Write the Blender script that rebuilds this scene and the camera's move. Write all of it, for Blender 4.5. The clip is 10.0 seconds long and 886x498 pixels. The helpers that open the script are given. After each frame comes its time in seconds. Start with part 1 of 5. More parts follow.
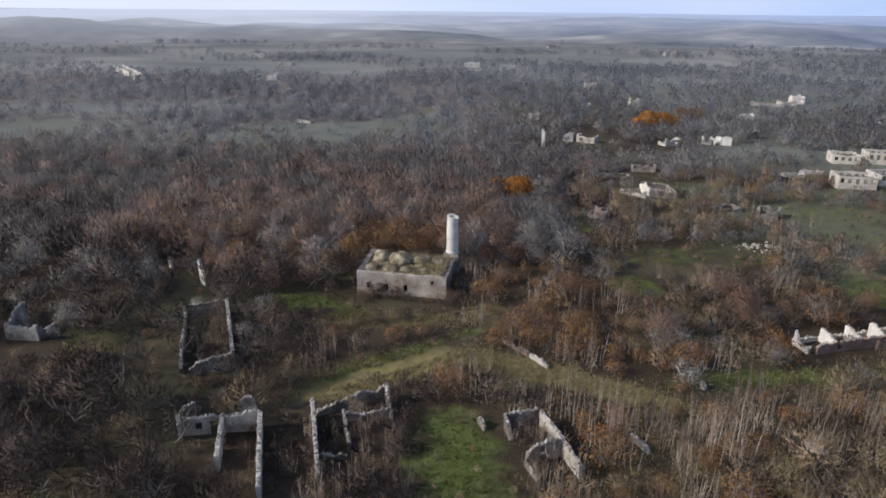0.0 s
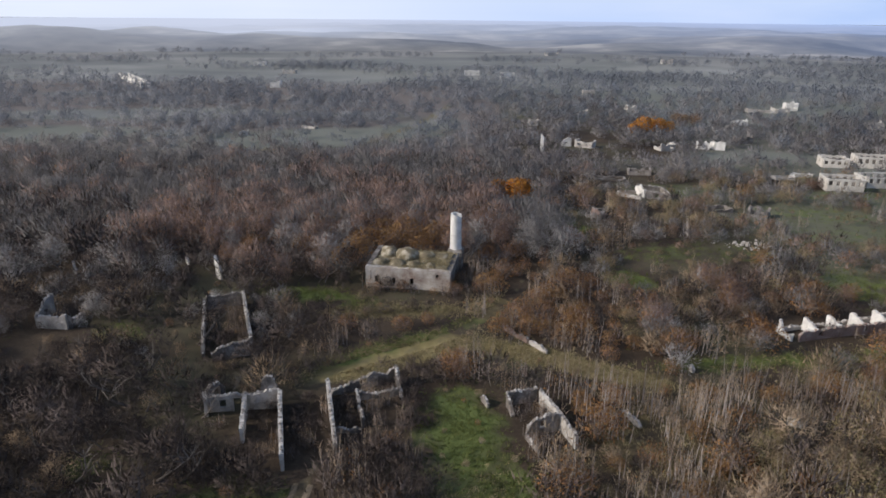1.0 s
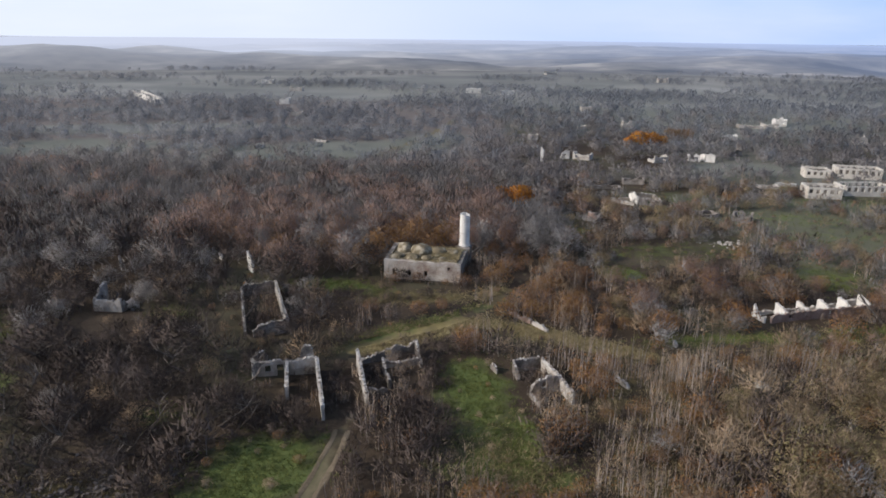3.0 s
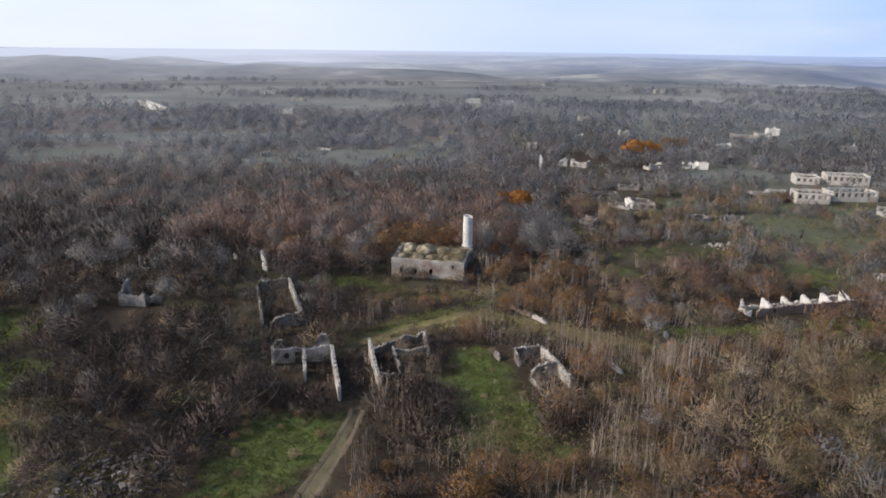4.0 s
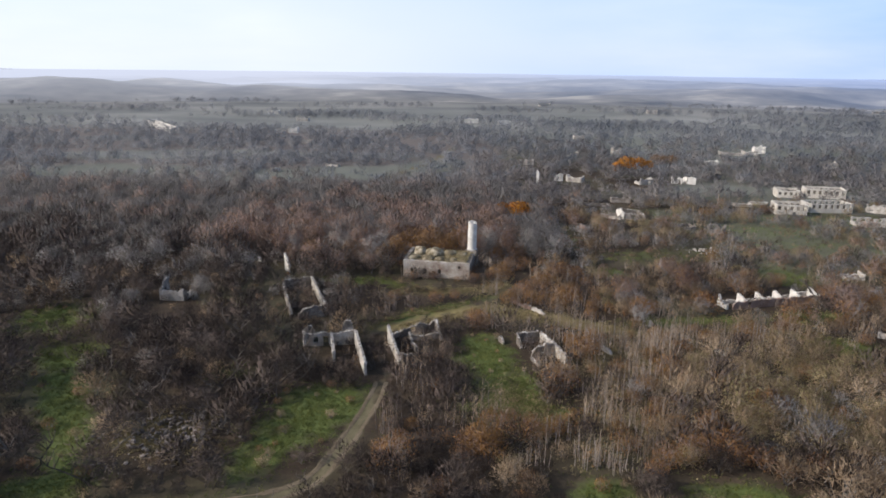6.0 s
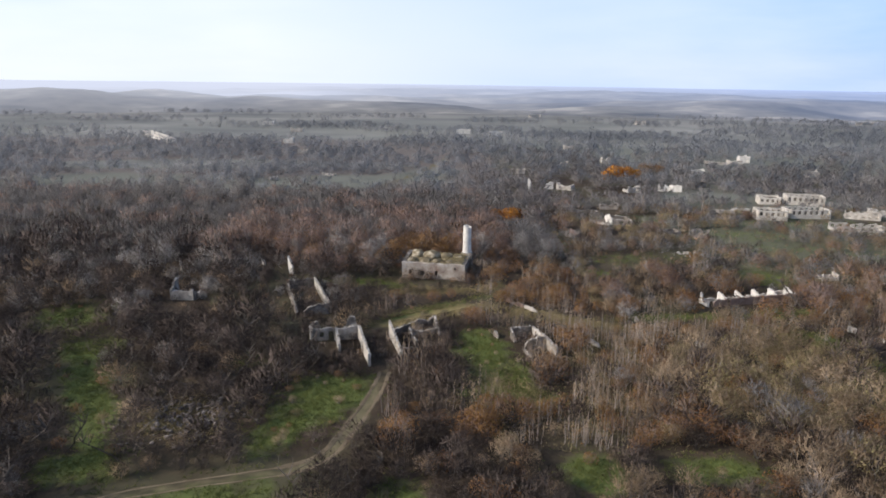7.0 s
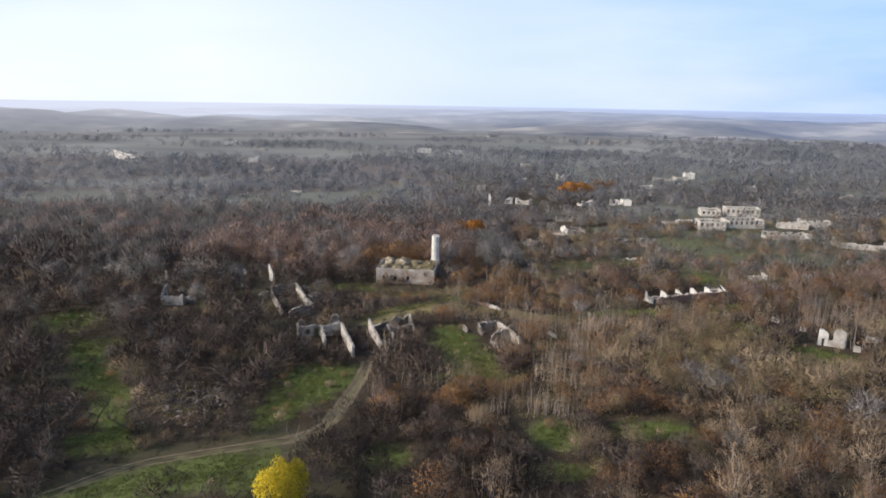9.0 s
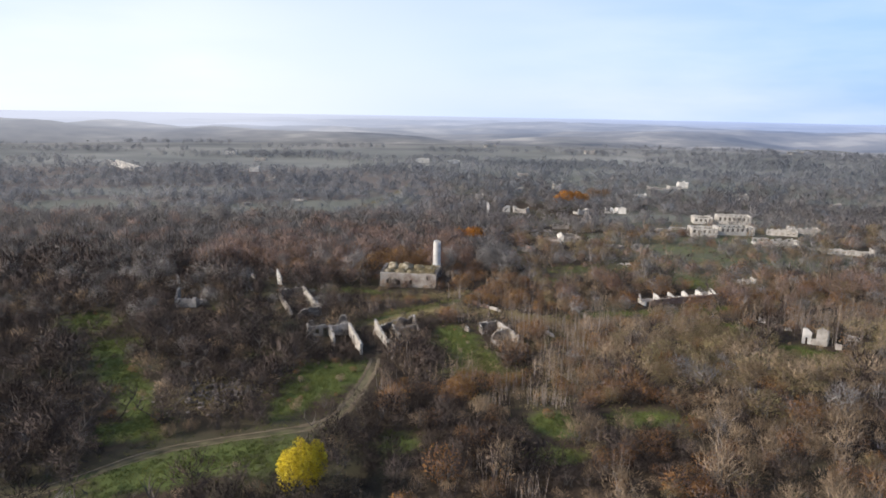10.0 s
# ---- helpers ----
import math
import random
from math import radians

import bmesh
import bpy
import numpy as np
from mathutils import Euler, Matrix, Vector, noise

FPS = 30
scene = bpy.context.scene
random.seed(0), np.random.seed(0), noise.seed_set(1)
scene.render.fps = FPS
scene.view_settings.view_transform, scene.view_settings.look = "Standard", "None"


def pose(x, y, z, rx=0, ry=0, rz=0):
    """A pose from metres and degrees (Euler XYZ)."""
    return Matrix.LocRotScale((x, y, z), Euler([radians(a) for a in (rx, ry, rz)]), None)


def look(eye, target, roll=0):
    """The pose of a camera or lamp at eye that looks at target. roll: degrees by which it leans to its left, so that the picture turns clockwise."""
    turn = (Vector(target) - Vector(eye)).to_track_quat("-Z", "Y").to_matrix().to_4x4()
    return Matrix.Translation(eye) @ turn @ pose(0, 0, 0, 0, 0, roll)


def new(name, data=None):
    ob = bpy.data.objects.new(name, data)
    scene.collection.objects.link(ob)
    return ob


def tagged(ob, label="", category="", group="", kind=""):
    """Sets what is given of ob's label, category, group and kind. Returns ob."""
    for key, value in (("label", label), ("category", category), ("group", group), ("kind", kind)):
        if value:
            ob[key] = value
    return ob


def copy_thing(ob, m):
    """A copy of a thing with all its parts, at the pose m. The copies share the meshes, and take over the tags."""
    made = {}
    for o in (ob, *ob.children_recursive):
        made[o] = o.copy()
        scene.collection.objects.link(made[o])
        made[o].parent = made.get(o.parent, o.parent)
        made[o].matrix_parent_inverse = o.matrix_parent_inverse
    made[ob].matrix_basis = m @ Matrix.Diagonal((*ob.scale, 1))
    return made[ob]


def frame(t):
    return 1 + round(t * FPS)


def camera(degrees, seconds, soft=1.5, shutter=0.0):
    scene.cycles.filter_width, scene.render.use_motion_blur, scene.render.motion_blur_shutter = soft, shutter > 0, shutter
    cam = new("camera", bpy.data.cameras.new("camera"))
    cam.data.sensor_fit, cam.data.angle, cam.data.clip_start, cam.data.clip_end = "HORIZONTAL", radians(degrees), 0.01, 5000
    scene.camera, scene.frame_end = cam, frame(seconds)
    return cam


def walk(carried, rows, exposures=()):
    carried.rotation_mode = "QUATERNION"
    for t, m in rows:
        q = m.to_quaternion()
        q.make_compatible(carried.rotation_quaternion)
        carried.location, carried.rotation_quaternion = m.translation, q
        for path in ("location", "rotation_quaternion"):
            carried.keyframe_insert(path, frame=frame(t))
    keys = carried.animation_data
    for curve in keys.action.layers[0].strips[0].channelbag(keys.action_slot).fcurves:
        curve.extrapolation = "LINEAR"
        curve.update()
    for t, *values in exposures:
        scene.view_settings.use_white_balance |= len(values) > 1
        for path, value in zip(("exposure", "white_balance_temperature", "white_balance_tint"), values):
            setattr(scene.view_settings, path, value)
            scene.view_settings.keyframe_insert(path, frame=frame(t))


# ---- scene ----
cam = camera(67.1, 10.0, soft=1.75)
METRES, EYE, TILT, LEAN, TURN = 76.32, 48.0, 0.0, 0.0, 0.2
ROWS = [
    (0.0, 0.0, 0.0, 0.0, 0.19, -20.14, -0.52),
    (0.5, -0.0051, -0.0398, 0.0004, 0.15, -19.88, -0.52),
    (1.0, -0.0118, -0.0889, 0.0009, 0.12, -19.46, -0.52),
    (1.5, -0.0184, -0.1318, 0.0017, 0.12, -19.13, -0.56),
    (2.0, -0.0263, -0.1844, 0.0021, 0.12, -18.69, -0.57),
    (2.5, -0.0337, -0.2287, 0.0031, 0.12, -18.34, -0.59),
    (4.0, -0.0575, -0.3816, 0.005, 0.0, -17.05, -0.65),
    (4.5, -0.0648, -0.4278, 0.0055, -0.13, -16.63, -0.67),
    (5.0, -0.074, -0.4837, 0.0065, -0.22, -16.17, -0.7),
    (5.5, -0.0825, -0.5299, 0.0069, -0.26, -15.77, -0.71),
    (7.0, -0.1091, -0.6886, 0.0078, -1.05, -14.36, -0.78),
    (7.5, -0.1178, -0.7353, 0.0089, -2.55, -13.98, -0.82),
    (8.0, -0.1295, -0.7893, 0.0107, -3.78, -13.52, -0.89),
    (8.5, -0.1398, -0.8336, 0.0115, -4.23, -13.13, -0.91),
    (9.0, -0.1534, -0.8858, 0.013, -4.59, -12.65, -0.95),
    (9.5, -0.1658, -0.93, 0.0141, -4.77, -12.25, -0.96),
    (10.0, -0.1801, -0.9826, 0.0151, -4.9, -11.78, -0.98),
]
walk(cam, [(t, pose(0, 0, EYE, TILT, LEAN, TURN) @ pose(METRES * x, METRES * y, METRES * z, 90 + pitch, roll, yaw)) for t, x, y, z, yaw, pitch, roll in ROWS], exposures=[(0.0, -0.11, 6050, 10), (5.0, 0.04, 6180, 10), (10.0, 0.15, 6300, 10)])


# ---- world, sun ----
SUN_AZ, SUN_EL = (-0.975, -0.22), 30.0
world = bpy.data.worlds.new("world")
scene.world = world
world.use_nodes = True
wn, wl = world.node_tree.nodes, world.node_tree.links
sky = wn.new("ShaderNodeTexSky")
sky.sky_type, sky.sun_disc = "NISHITA", False
sky.sun_elevation = radians(SUN_EL)
sky.sun_rotation = math.atan2(SUN_AZ[0], SUN_AZ[1])
sky.altitude, sky.air_density, sky.dust_density, sky.ozone_density = 300, 1.0, 1.0, 1.0
# thin bright haze low over the horizon, whiter towards the sun, with drifts of cloud
tc, sep, ramp = wn.new("ShaderNodeTexCoord"), wn.new("ShaderNodeSeparateXYZ"), wn.new("ShaderNodeMapRange")
wl.new(tc.outputs["Generated"], sep.inputs[0])
wl.new(sep.outputs["Z"], ramp.inputs[0])
ramp.inputs[1].default_value, ramp.inputs[2].default_value, ramp.inputs[3].default_value, ramp.inputs[4].default_value = -0.02, 0.6, 0.93, 0.12
haze, side, cloudy = (wn.new("ShaderNodeMix") for _ in range(3))
haze.data_type = side.data_type = cloudy.data_type = "RGBA"
wl.new(ramp.outputs[0], haze.inputs[0])
wl.new(sky.outputs[0], haze.inputs[6])
turn = wn.new("ShaderNodeMapRange")
wl.new(sep.outputs["X"], turn.inputs[0])
turn.inputs[1].default_value, turn.inputs[2].default_value = -0.25, 0.72
wl.new(turn.outputs[0], side.inputs[0])
side.inputs[6].default_value, side.inputs[7].default_value = (7.2, 7.5, 8.4, 1), (2.3, 4.0, 7.6, 1)
flat, drift, veil = wn.new("ShaderNodeMapping"), wn.new("ShaderNodeTexNoise"), wn.new("ShaderNodeMapRange")
flat.inputs["Scale"].default_value, flat.inputs["Location"].default_value = (1.6, 1.6, 8.0), (0.3, 0.1, -0.55)
wl.new(tc.outputs["Generated"], flat.inputs[0])
wl.new(flat.outputs[0], drift.inputs["Vector"])
drift.inputs["Scale"].default_value, drift.inputs["Detail"].default_value = 1.6, 5
wl.new(drift.outputs[0], veil.inputs[0])
veil.inputs[1].default_value, veil.inputs[2].default_value, veil.inputs[4].default_value = 0.40, 0.72, 0.75
wl.new(veil.outputs[0], cloudy.inputs[0])
wl.new(side.outputs[2], cloudy.inputs[6])
cloudy.inputs[7].default_value = (6.0, 6.6, 8.2, 1)
wl.new(cloudy.outputs[2], haze.inputs[7])
wl.new(haze.outputs[2], wn["Background"].inputs["Color"])
wn["Background"].inputs["Strength"].default_value = 0.132
sun = new("sun", bpy.data.lights.new("sun", "SUN"))
sun.data.energy, sun.data.angle, sun.data.color = 4.5, radians(0.8), (1.0, 0.90, 0.79)
sun.matrix_world = look((SUN_AZ[0] * 300, SUN_AZ[1] * 300, 300 * math.tan(radians(SUN_EL))), (0, 0, 0))


# ---- materials ----
def material(name, colours, scale=0.6, fine=6.0, rough=0.9, bump=0.0, vary=0.35, pick="", contrast=1.0, thin=0.0):
    """A matt surface: a ramp of colours driven by two scales of noise and, for loose pieces, a random share."""
    m = bpy.data.materials.new(name)
    m.use_nodes = True
    n, l = m.node_tree.nodes, m.node_tree.links
    bsdf = n["Principled BSDF"]
    bsdf.inputs["Roughness"].default_value = rough
    bsdf.inputs["Specular IOR Level"].default_value = 0.15
    geo = n.new("ShaderNodeNewGeometry")
    big, small = n.new("ShaderNodeTexNoise"), n.new("ShaderNodeTexNoise")
    for tex, s, d in ((big, scale, 3.0), (small, fine, 4.0)):
        tex.inputs["Scale"].default_value, tex.inputs["Detail"].default_value = s, d
        l.new(geo.outputs["Position"], tex.inputs["Vector"])
    mix = n.new("ShaderNodeMath")
    mix.operation = "MULTIPLY_ADD"
    l.new(small.outputs[0], mix.inputs[0])
    mix.inputs[1].default_value = 0.55
    half = n.new("ShaderNodeMath")
    half.operation = "MULTIPLY_ADD"
    l.new(big.outputs[0], half.inputs[0])
    half.inputs[1].default_value = 0.9 * contrast
    half.inputs[2].default_value = -0.225 - 0.45 * (contrast - 1)
    l.new(half.outputs[0], mix.inputs[2])
    value = mix.outputs[0]
    if pick:
        src = n.new("ShaderNodeObjectInfo").outputs["Random"] if pick == "object" else geo.outputs["Random Per Island"]
        add = n.new("ShaderNodeMath")
        add.operation = "MULTIPLY_ADD"
        l.new(src, add.inputs[0])
        add.inputs[1].default_value = vary
        l.new(value, add.inputs[2])
        sub = n.new("ShaderNodeMath")
        sub.operation = "SUBTRACT"
        l.new(add.outputs[0], sub.inputs[0])
        sub.inputs[1].default_value = vary / 2
        value = sub.outputs[0]
    ramp = n.new("ShaderNodeValToRGB")
    cr = ramp.color_ramp
    while len(cr.elements) < len(colours):
        cr.elements.new(0.5)
    for i, c in enumerate(colours):
        cr.elements[i].position = 0.2 + 0.6 * i / max(1, len(colours) - 1)
        cr.elements[i].color = (*c, 1)
    l.new(value, ramp.inputs[0])
    l.new(ramp.outputs[0], bsdf.inputs["Base Color"])
    if thin:  # light passes through a loose head of twigs or leaves
        through_, blend = n.new("ShaderNodeBsdfTranslucent"), n.new("ShaderNodeMixShader")
        l.new(ramp.outputs[0], through_.inputs["Color"])
        blend.inputs[0].default_value = thin
        l.new(bsdf.outputs[0], blend.inputs[1])
        l.new(through_.outputs[0], blend.inputs[2])
        l.new(blend.outputs[0], n["Material Output"].inputs["Surface"])
    if bump:
        b = n.new("ShaderNodeBump")
        b.inputs["Strength"].default_value, b.inputs["Distance"].default_value = bump, 0.08
        l.new(small.outputs[0], b.inputs["Height"])
        l.new(b.outputs[0], bsdf.inputs["Normal"])
    return m


BARK = material("grey_bark", [(0.10, 0.088, 0.078), (0.19, 0.17, 0.15), (0.29, 0.265, 0.24)], 0.2, 3, pick="object", vary=0.5)
PALE_BARK = material("pale_bark", [(0.19, 0.16, 0.14), (0.315, 0.27, 0.24), (0.46, 0.405, 0.365)], 0.2, 3, pick="object", vary=0.4)
TWIG = material("dark_twigs", [(0.028, 0.021, 0.018), (0.066, 0.050, 0.042), (0.128, 0.099, 0.084)], 0.22, 1.5, pick="object", vary=0.6)
DARK_BARK = material("dark_bark", [(0.06, 0.050, 0.042), (0.11, 0.094, 0.080), (0.18, 0.156, 0.135)], 0.2, 3, pick="object", vary=0.5)
AMBER_LEAF = material("amber_leaves", [(0.16, 0.085, 0.035), (0.27, 0.15, 0.06), (0.38, 0.23, 0.10)], 0.25, 1.2, pick="island", vary=0.25, thin=0.3)
GREY_TWIG = material("grey_twigs", [(0.18, 0.166, 0.155), (0.30, 0.277, 0.258), (0.43, 0.40, 0.372)], 0.16, 1.2, pick="object", vary=0.5, thin=0.35)
RED_TWIG = material("reddish_twigs", [(0.17, 0.117, 0.098), (0.285, 0.198, 0.163), (0.40, 0.29, 0.242)], 0.16, 1.2, pick="object", vary=0.5, thin=0.35)
TAN_TWIG = material("tan_twigs", [(0.205, 0.147, 0.096), (0.345, 0.252, 0.164), (0.50, 0.377, 0.252)], 0.16, 1.2, pick="object", vary=0.5, thin=0.35)
RUST_LEAF = material("rust_leaves", [(0.158, 0.082, 0.037), (0.290, 0.150, 0.060), (0.449, 0.240, 0.087)], 0.2, 1.2, pick="island", vary=0.22, thin=0.3)
OLIVE_LEAF = material("olive_leaves", [(0.185, 0.152, 0.075), (0.300, 0.250, 0.120), (0.425, 0.355, 0.165)], 0.15, 1.2, pick="island", vary=0.22, thin=0.3)
ORANGE_LEAF = material("orange_leaves", [(0.34, 0.125, 0.022), (0.50, 0.21, 0.035), (0.60, 0.29, 0.05)], 0.3, 2.0, pick="island", vary=0.5, thin=0.3)
YELLOW_LEAF = material("yellow_leaves", [(0.38, 0.28, 0.02), (0.58, 0.45, 0.03), (0.70, 0.56, 0.06)], 0.3, 2.0, pick="island", vary=0.5, thin=0.3)
GRASS = material("green_weeds", [(0.06, 0.075, 0.022), (0.12, 0.14, 0.038), (0.21, 0.215, 0.07)], 0.15, 3.0, pick="island", vary=0.5, thin=0.3)
DRY = material("dry_grass", [(0.15, 0.12, 0.06), (0.26, 0.21, 0.11), (0.38, 0.31, 0.18)], 0.15, 3.0, pick="island", vary=0.5)
# pale blue-grey twig colour stands in for haze over the far woods
HAZED_WOOD = material("far_scrub_hazed", [(0.185, 0.192, 0.208), (0.265, 0.268, 0.28), (0.365, 0.356, 0.352)], 0.012, 0.10, contrast=1.5, thin=0.5)
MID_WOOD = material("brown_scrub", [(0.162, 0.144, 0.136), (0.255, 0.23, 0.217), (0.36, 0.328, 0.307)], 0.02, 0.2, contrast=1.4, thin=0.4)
STONE = material("weathered_stone", [(0.085, 0.073, 0.062), (0.185, 0.16, 0.137), (0.36, 0.32, 0.28)], 0.5, 4.0, bump=0.8, contrast=1.5)
CAPSTONE = material("loose_capstones", [(0.17, 0.15, 0.13), (0.34, 0.305, 0.27), (0.58, 0.54, 0.49)], 0.5, 4.0, pick="island", vary=0.6)
RUBBLE = material("mixed_rubble", [(0.075, 0.062, 0.052), (0.16, 0.135, 0.115), (0.30, 0.255, 0.22)], 0.4, 2.0, bump=0.8, pick="island", vary=0.5)
BRICK = material("worn_brick", [(0.17, 0.11, 0.085), (0.27, 0.19, 0.155), (0.38, 0.30, 0.25)], 0.5, 6.0, bump=0.8)
MOSQUE_STONE = material("patched_stone", [(0.22, 0.15, 0.115), (0.34, 0.285, 0.235), (0.46, 0.405, 0.345), (0.57, 0.52, 0.46)], 0.35, 4.0, bump=1.0, contrast=1.5)
PLASTER = material("pale_plaster", [(0.29, 0.26, 0.222), (0.44, 0.40, 0.35), (0.60, 0.555, 0.495)], 0.6, 4.0, bump=0.6, contrast=1.4)
# darker copy of the pale plaster, for house fronts in dim light
DIM_RENDER = material("dim_stained_render", [(0.20, 0.172, 0.148), (0.33, 0.296, 0.26), (0.47, 0.43, 0.385)], 0.6, 4.0, bump=0.8, contrast=1.4)
CREAM = material("cream_render", [(0.37, 0.335, 0.285), (0.52, 0.475, 0.41), (0.66, 0.615, 0.54)], 0.3, 2.0, bump=0.4)
WHITE = material("white_stone", [(0.44, 0.41, 0.365), (0.62, 0.585, 0.53), (0.76, 0.73, 0.67)], 0.5, 3.0, bump=0.4)
DOME = material("lichened_dome", [(0.085, 0.068, 0.04), (0.185, 0.15, 0.092), (0.40, 0.35, 0.265)], 0.7, 4.0, bump=0.8, contrast=1.5)


# ---- small geometry helpers ----
def mesh(name, verts, faces, mats, index=None):
    me = bpy.data.meshes.new(name)
    me.from_pydata([tuple(v) for v in verts], [], [tuple(f) for f in faces])
    for m in mats if isinstance(mats, (list, tuple)) else [mats]:
        me.materials.append(m)
    if index is not None:
        me.polygons.foreach_set("material_index", np.asarray(index, dtype=np.int32))
    me.update()
    return me


def part(name, verts, faces, mat, parent, label=""):
    ob = new(name, mesh(name, verts, faces, mat))
    ob.parent = parent
    return tagged(ob, label)


def empty(name, m, label, category, group=""):
    ob = new(name)
    ob.empty_display_size = 0.5
    ob.matrix_basis = m
    return tagged(ob, label, category, group)


def round_normals(v, f, lift=0.3):
    """Lets a loose head of twigs take the light as one rounded mass: outward faces and outward normals."""
    mid, var = v.mean(0), v.var(0) + 1e-3
    out = (v - mid) / np.sqrt(var)
    out[:, 2] += lift
    out /= np.linalg.norm(out, axis=1)[:, None] + 1e-9
    face = np.cross(v[f[:, 1]] - v[f[:, 0]], v[f[:, 2]] - v[f[:, 0]])
    face /= np.linalg.norm(face, axis=1)[:, None] + 1e-9
    turn = (face * out[f[:, 0]]).sum(1) < 0
    f = f.copy()
    f[turn] = f[turn][:, [0, 2, 1]]
    face[turn] *= -1
    mixed = out * (0.75 + 0.3 * lift)
    for k in range(3):
        mixed[f[:, k]] += face * 0.35
    mixed /= np.linalg.norm(mixed, axis=1)[:, None] + 1e-9
    return f, mixed


# ---- the plan: tracks, clearings, footprints ----
TRACK = [(-80, -6), (-57.8, 7.6), (-45.4, 18.2), (-35.3, 20.8), (-26.2, 22.6), (-21.5, 25.5), (-18.8, 35), (-16.6, 45), (-15.6, 55.9), (-17.2, 64),
         (-18.9, 72.4), (-16.9, 77.1), (-10.6, 80.8), (-3.7, 84.9), (2.9, 90.2), (7.7, 98.1), (11.5, 104), (14, 112)]
FAR_TRACK = [(-75, 232), (-36, 241), (-21, 278), (-6, 330), (2, 372)]
SPUR = [(2, 86), (9, 84), (19, 79.5), (30, 79), (42, 81), (60, 83)]
GREENS = [  # centre x, y, half sizes, turn, strength
    (1.5, 62, 5.0, 10, 0, 1.0), (-25, 104, 9, 3, -8, 0.9), (-15, 99, 4, 3, 0, 0.6), (-24.5, 43, 6.5, 10, -20, 1.0), (-29, 33, 4, 8, -20, 0.8), (-61, 43, 3.4, 25, 30, 1.0), (-53, 24, 5, 4, 30, 0.9), (-70, 62, 6, 5, 0, 0.8),
    (-42, 12.5, 15, 5.5, 25, 1.0), (-30, 14, 6, 5, 0, 0.8), (13, 22.5, 4, 5, -20, 1.0), (29, 23.5, 7, 3.2, 0, 0.9), (11, 12, 5, 2.5, 0, 0.9), (-12, 17, 4, 4, 0, 0.8), (35, 112, 4, 5, 20, 1.0),
    (30, 143, 5, 9, 10, 0.6), (66, 66, 3, 6, 30, 0.8), (74, 53, 8, 4, -25, 0.8), (68, 70, 11, 3.5, -25, 0.55), (95, 158, 16, 9, -10, 0.5), (78, 110, 9, 8, 0, 0.6), (-10, 84, 7, 2.0, 30, 0.7), (6, 52, 4, 6, 0, 0.8),
    (3, 46, 7, 5, 0, 0.75), (9, 43, 5, 4, 0, 0.6), (-14, 80.5, 7, 1.8, 30, 0.8), (-4, 87.5, 4, 1.5, 35, 0.7), (58, 128, 16, 9, 0, 0.42), (70, 182, 24, 9, 0, 0.45), (125, 178, 30, 12, 0, 0.5), (95, 140, 22, 9, 5, 0.45), (45, 128, 10, 6, 0, 0.5), (120, 130, 16, 10, 0, 0.42), (-82, 78, 8, 8, 0, 0.8), (2, 92, 5, 2, 40, 0.5), (46, 80.5, 17, 2.6, 6, 0.65), (70, 84, 8, 3, 10, 0.6), (-52, 88, 5, 4, 0, 0.5), (-40, 55, 4, 3, 0, 0.5)]
DRYS = [(-8, 81.5, 13, 3.8, 28, 1.0), (12, 82, 10, 3, -25, 1.0), (22, 77, 10, 2.5, -20, 0.9), (-9, 97, 12, 3, 5, 0.7), (4, 44, 7, 8, 10, 0.7), (7, 100, 4, 6, -20, 0.5), (24, 58, 12, 16, 0, 0.45), (42, 48, 12, 16, 10, 0.4), (20, 38, 12, 8, 0, 0.4), (60, 78, 16, 8, 10, 0.4), (-41, 36, 3, 6, 20, 0.7), (-44, 37, 7, 6, 0, 0.6)]

MEADOWS = [(-50, 262, 62, 24, 10, 1), (70, 215, 40, 16, 0, 0.6), (110, 232, 30, 12, 0, 0.7), (150, 205, 40, 22, 0, 0.75), (-10, 300, 25, 14, 40, 0.8), (-150, 325, 75, 22, 8, 0.9), (-60, 330, 50, 10, -5, 0.7), (-165, 262, 70, 26, 4, 0.8), (-115, 228, 45, 10, 6, 0.6), (-210, 400, 60, 14, 0, 0.8)]

VERGES = [(115, 152, 52, 34, 0, 1), (86, 118, 22, 14, 0, 0.75), (70, 178, 30, 14, 0, 0.7)]

OPEN = [(54.5, 84.5, 4.5, 4.5, 0, 1.0), (-12, 122, 11, 7, 0, 0.8), (17.5, 160, 5, 7, 0, 0.9), (-44, 34, 6, 8, 0, 0.5), (-43.5, 106, 3.5, 6, 0, 1.0), (-7, 100.5, 10, 4.5, -5, 0.6), (80, 52.5, 5, 5, 0, 0.9), (64, 84, 10, 3.5, 14, 0.6), (9.5, 83, 5, 3, -50, 0.8), (92, 104, 5, 5, 0, 0.8), (-63.5, 83, 5.5, 7, 0, 1.0), (13, 57, 4, 4, 0, 0.5), (22.5, 61, 2.5, 3, 0, 0.6), (49.5, 51, 1.8, 3, 0, 0.9), (42.8, 61, 2.5, 3, 0, 0.8), (34.8, 75, 2, 3, 0, 0.8), (77, 69.5, 3, 3, 0, 0.8), (80, 64, 3, 3, 0, 0.7), (91, 57, 4, 3, 0, 0.8), (-100, 115, 3, 4, 0, 0.9), (57, 169, 6, 4, 0, 0.9), (38, 151, 4, 4, 0, 0.8), (-72, 109, 2.5, 5, 0, 0.9), (-52.3, 115.5, 2, 4, 0, 0.9), (-50, 101.5, 2, 3.5, 0, 0.9), (-41, 84, 2.4, 10, 19, 1.0), (-33, 76.5, 5, 3, 19, 0.8), (-65, 86, 4, 4, 0, 0.5)]


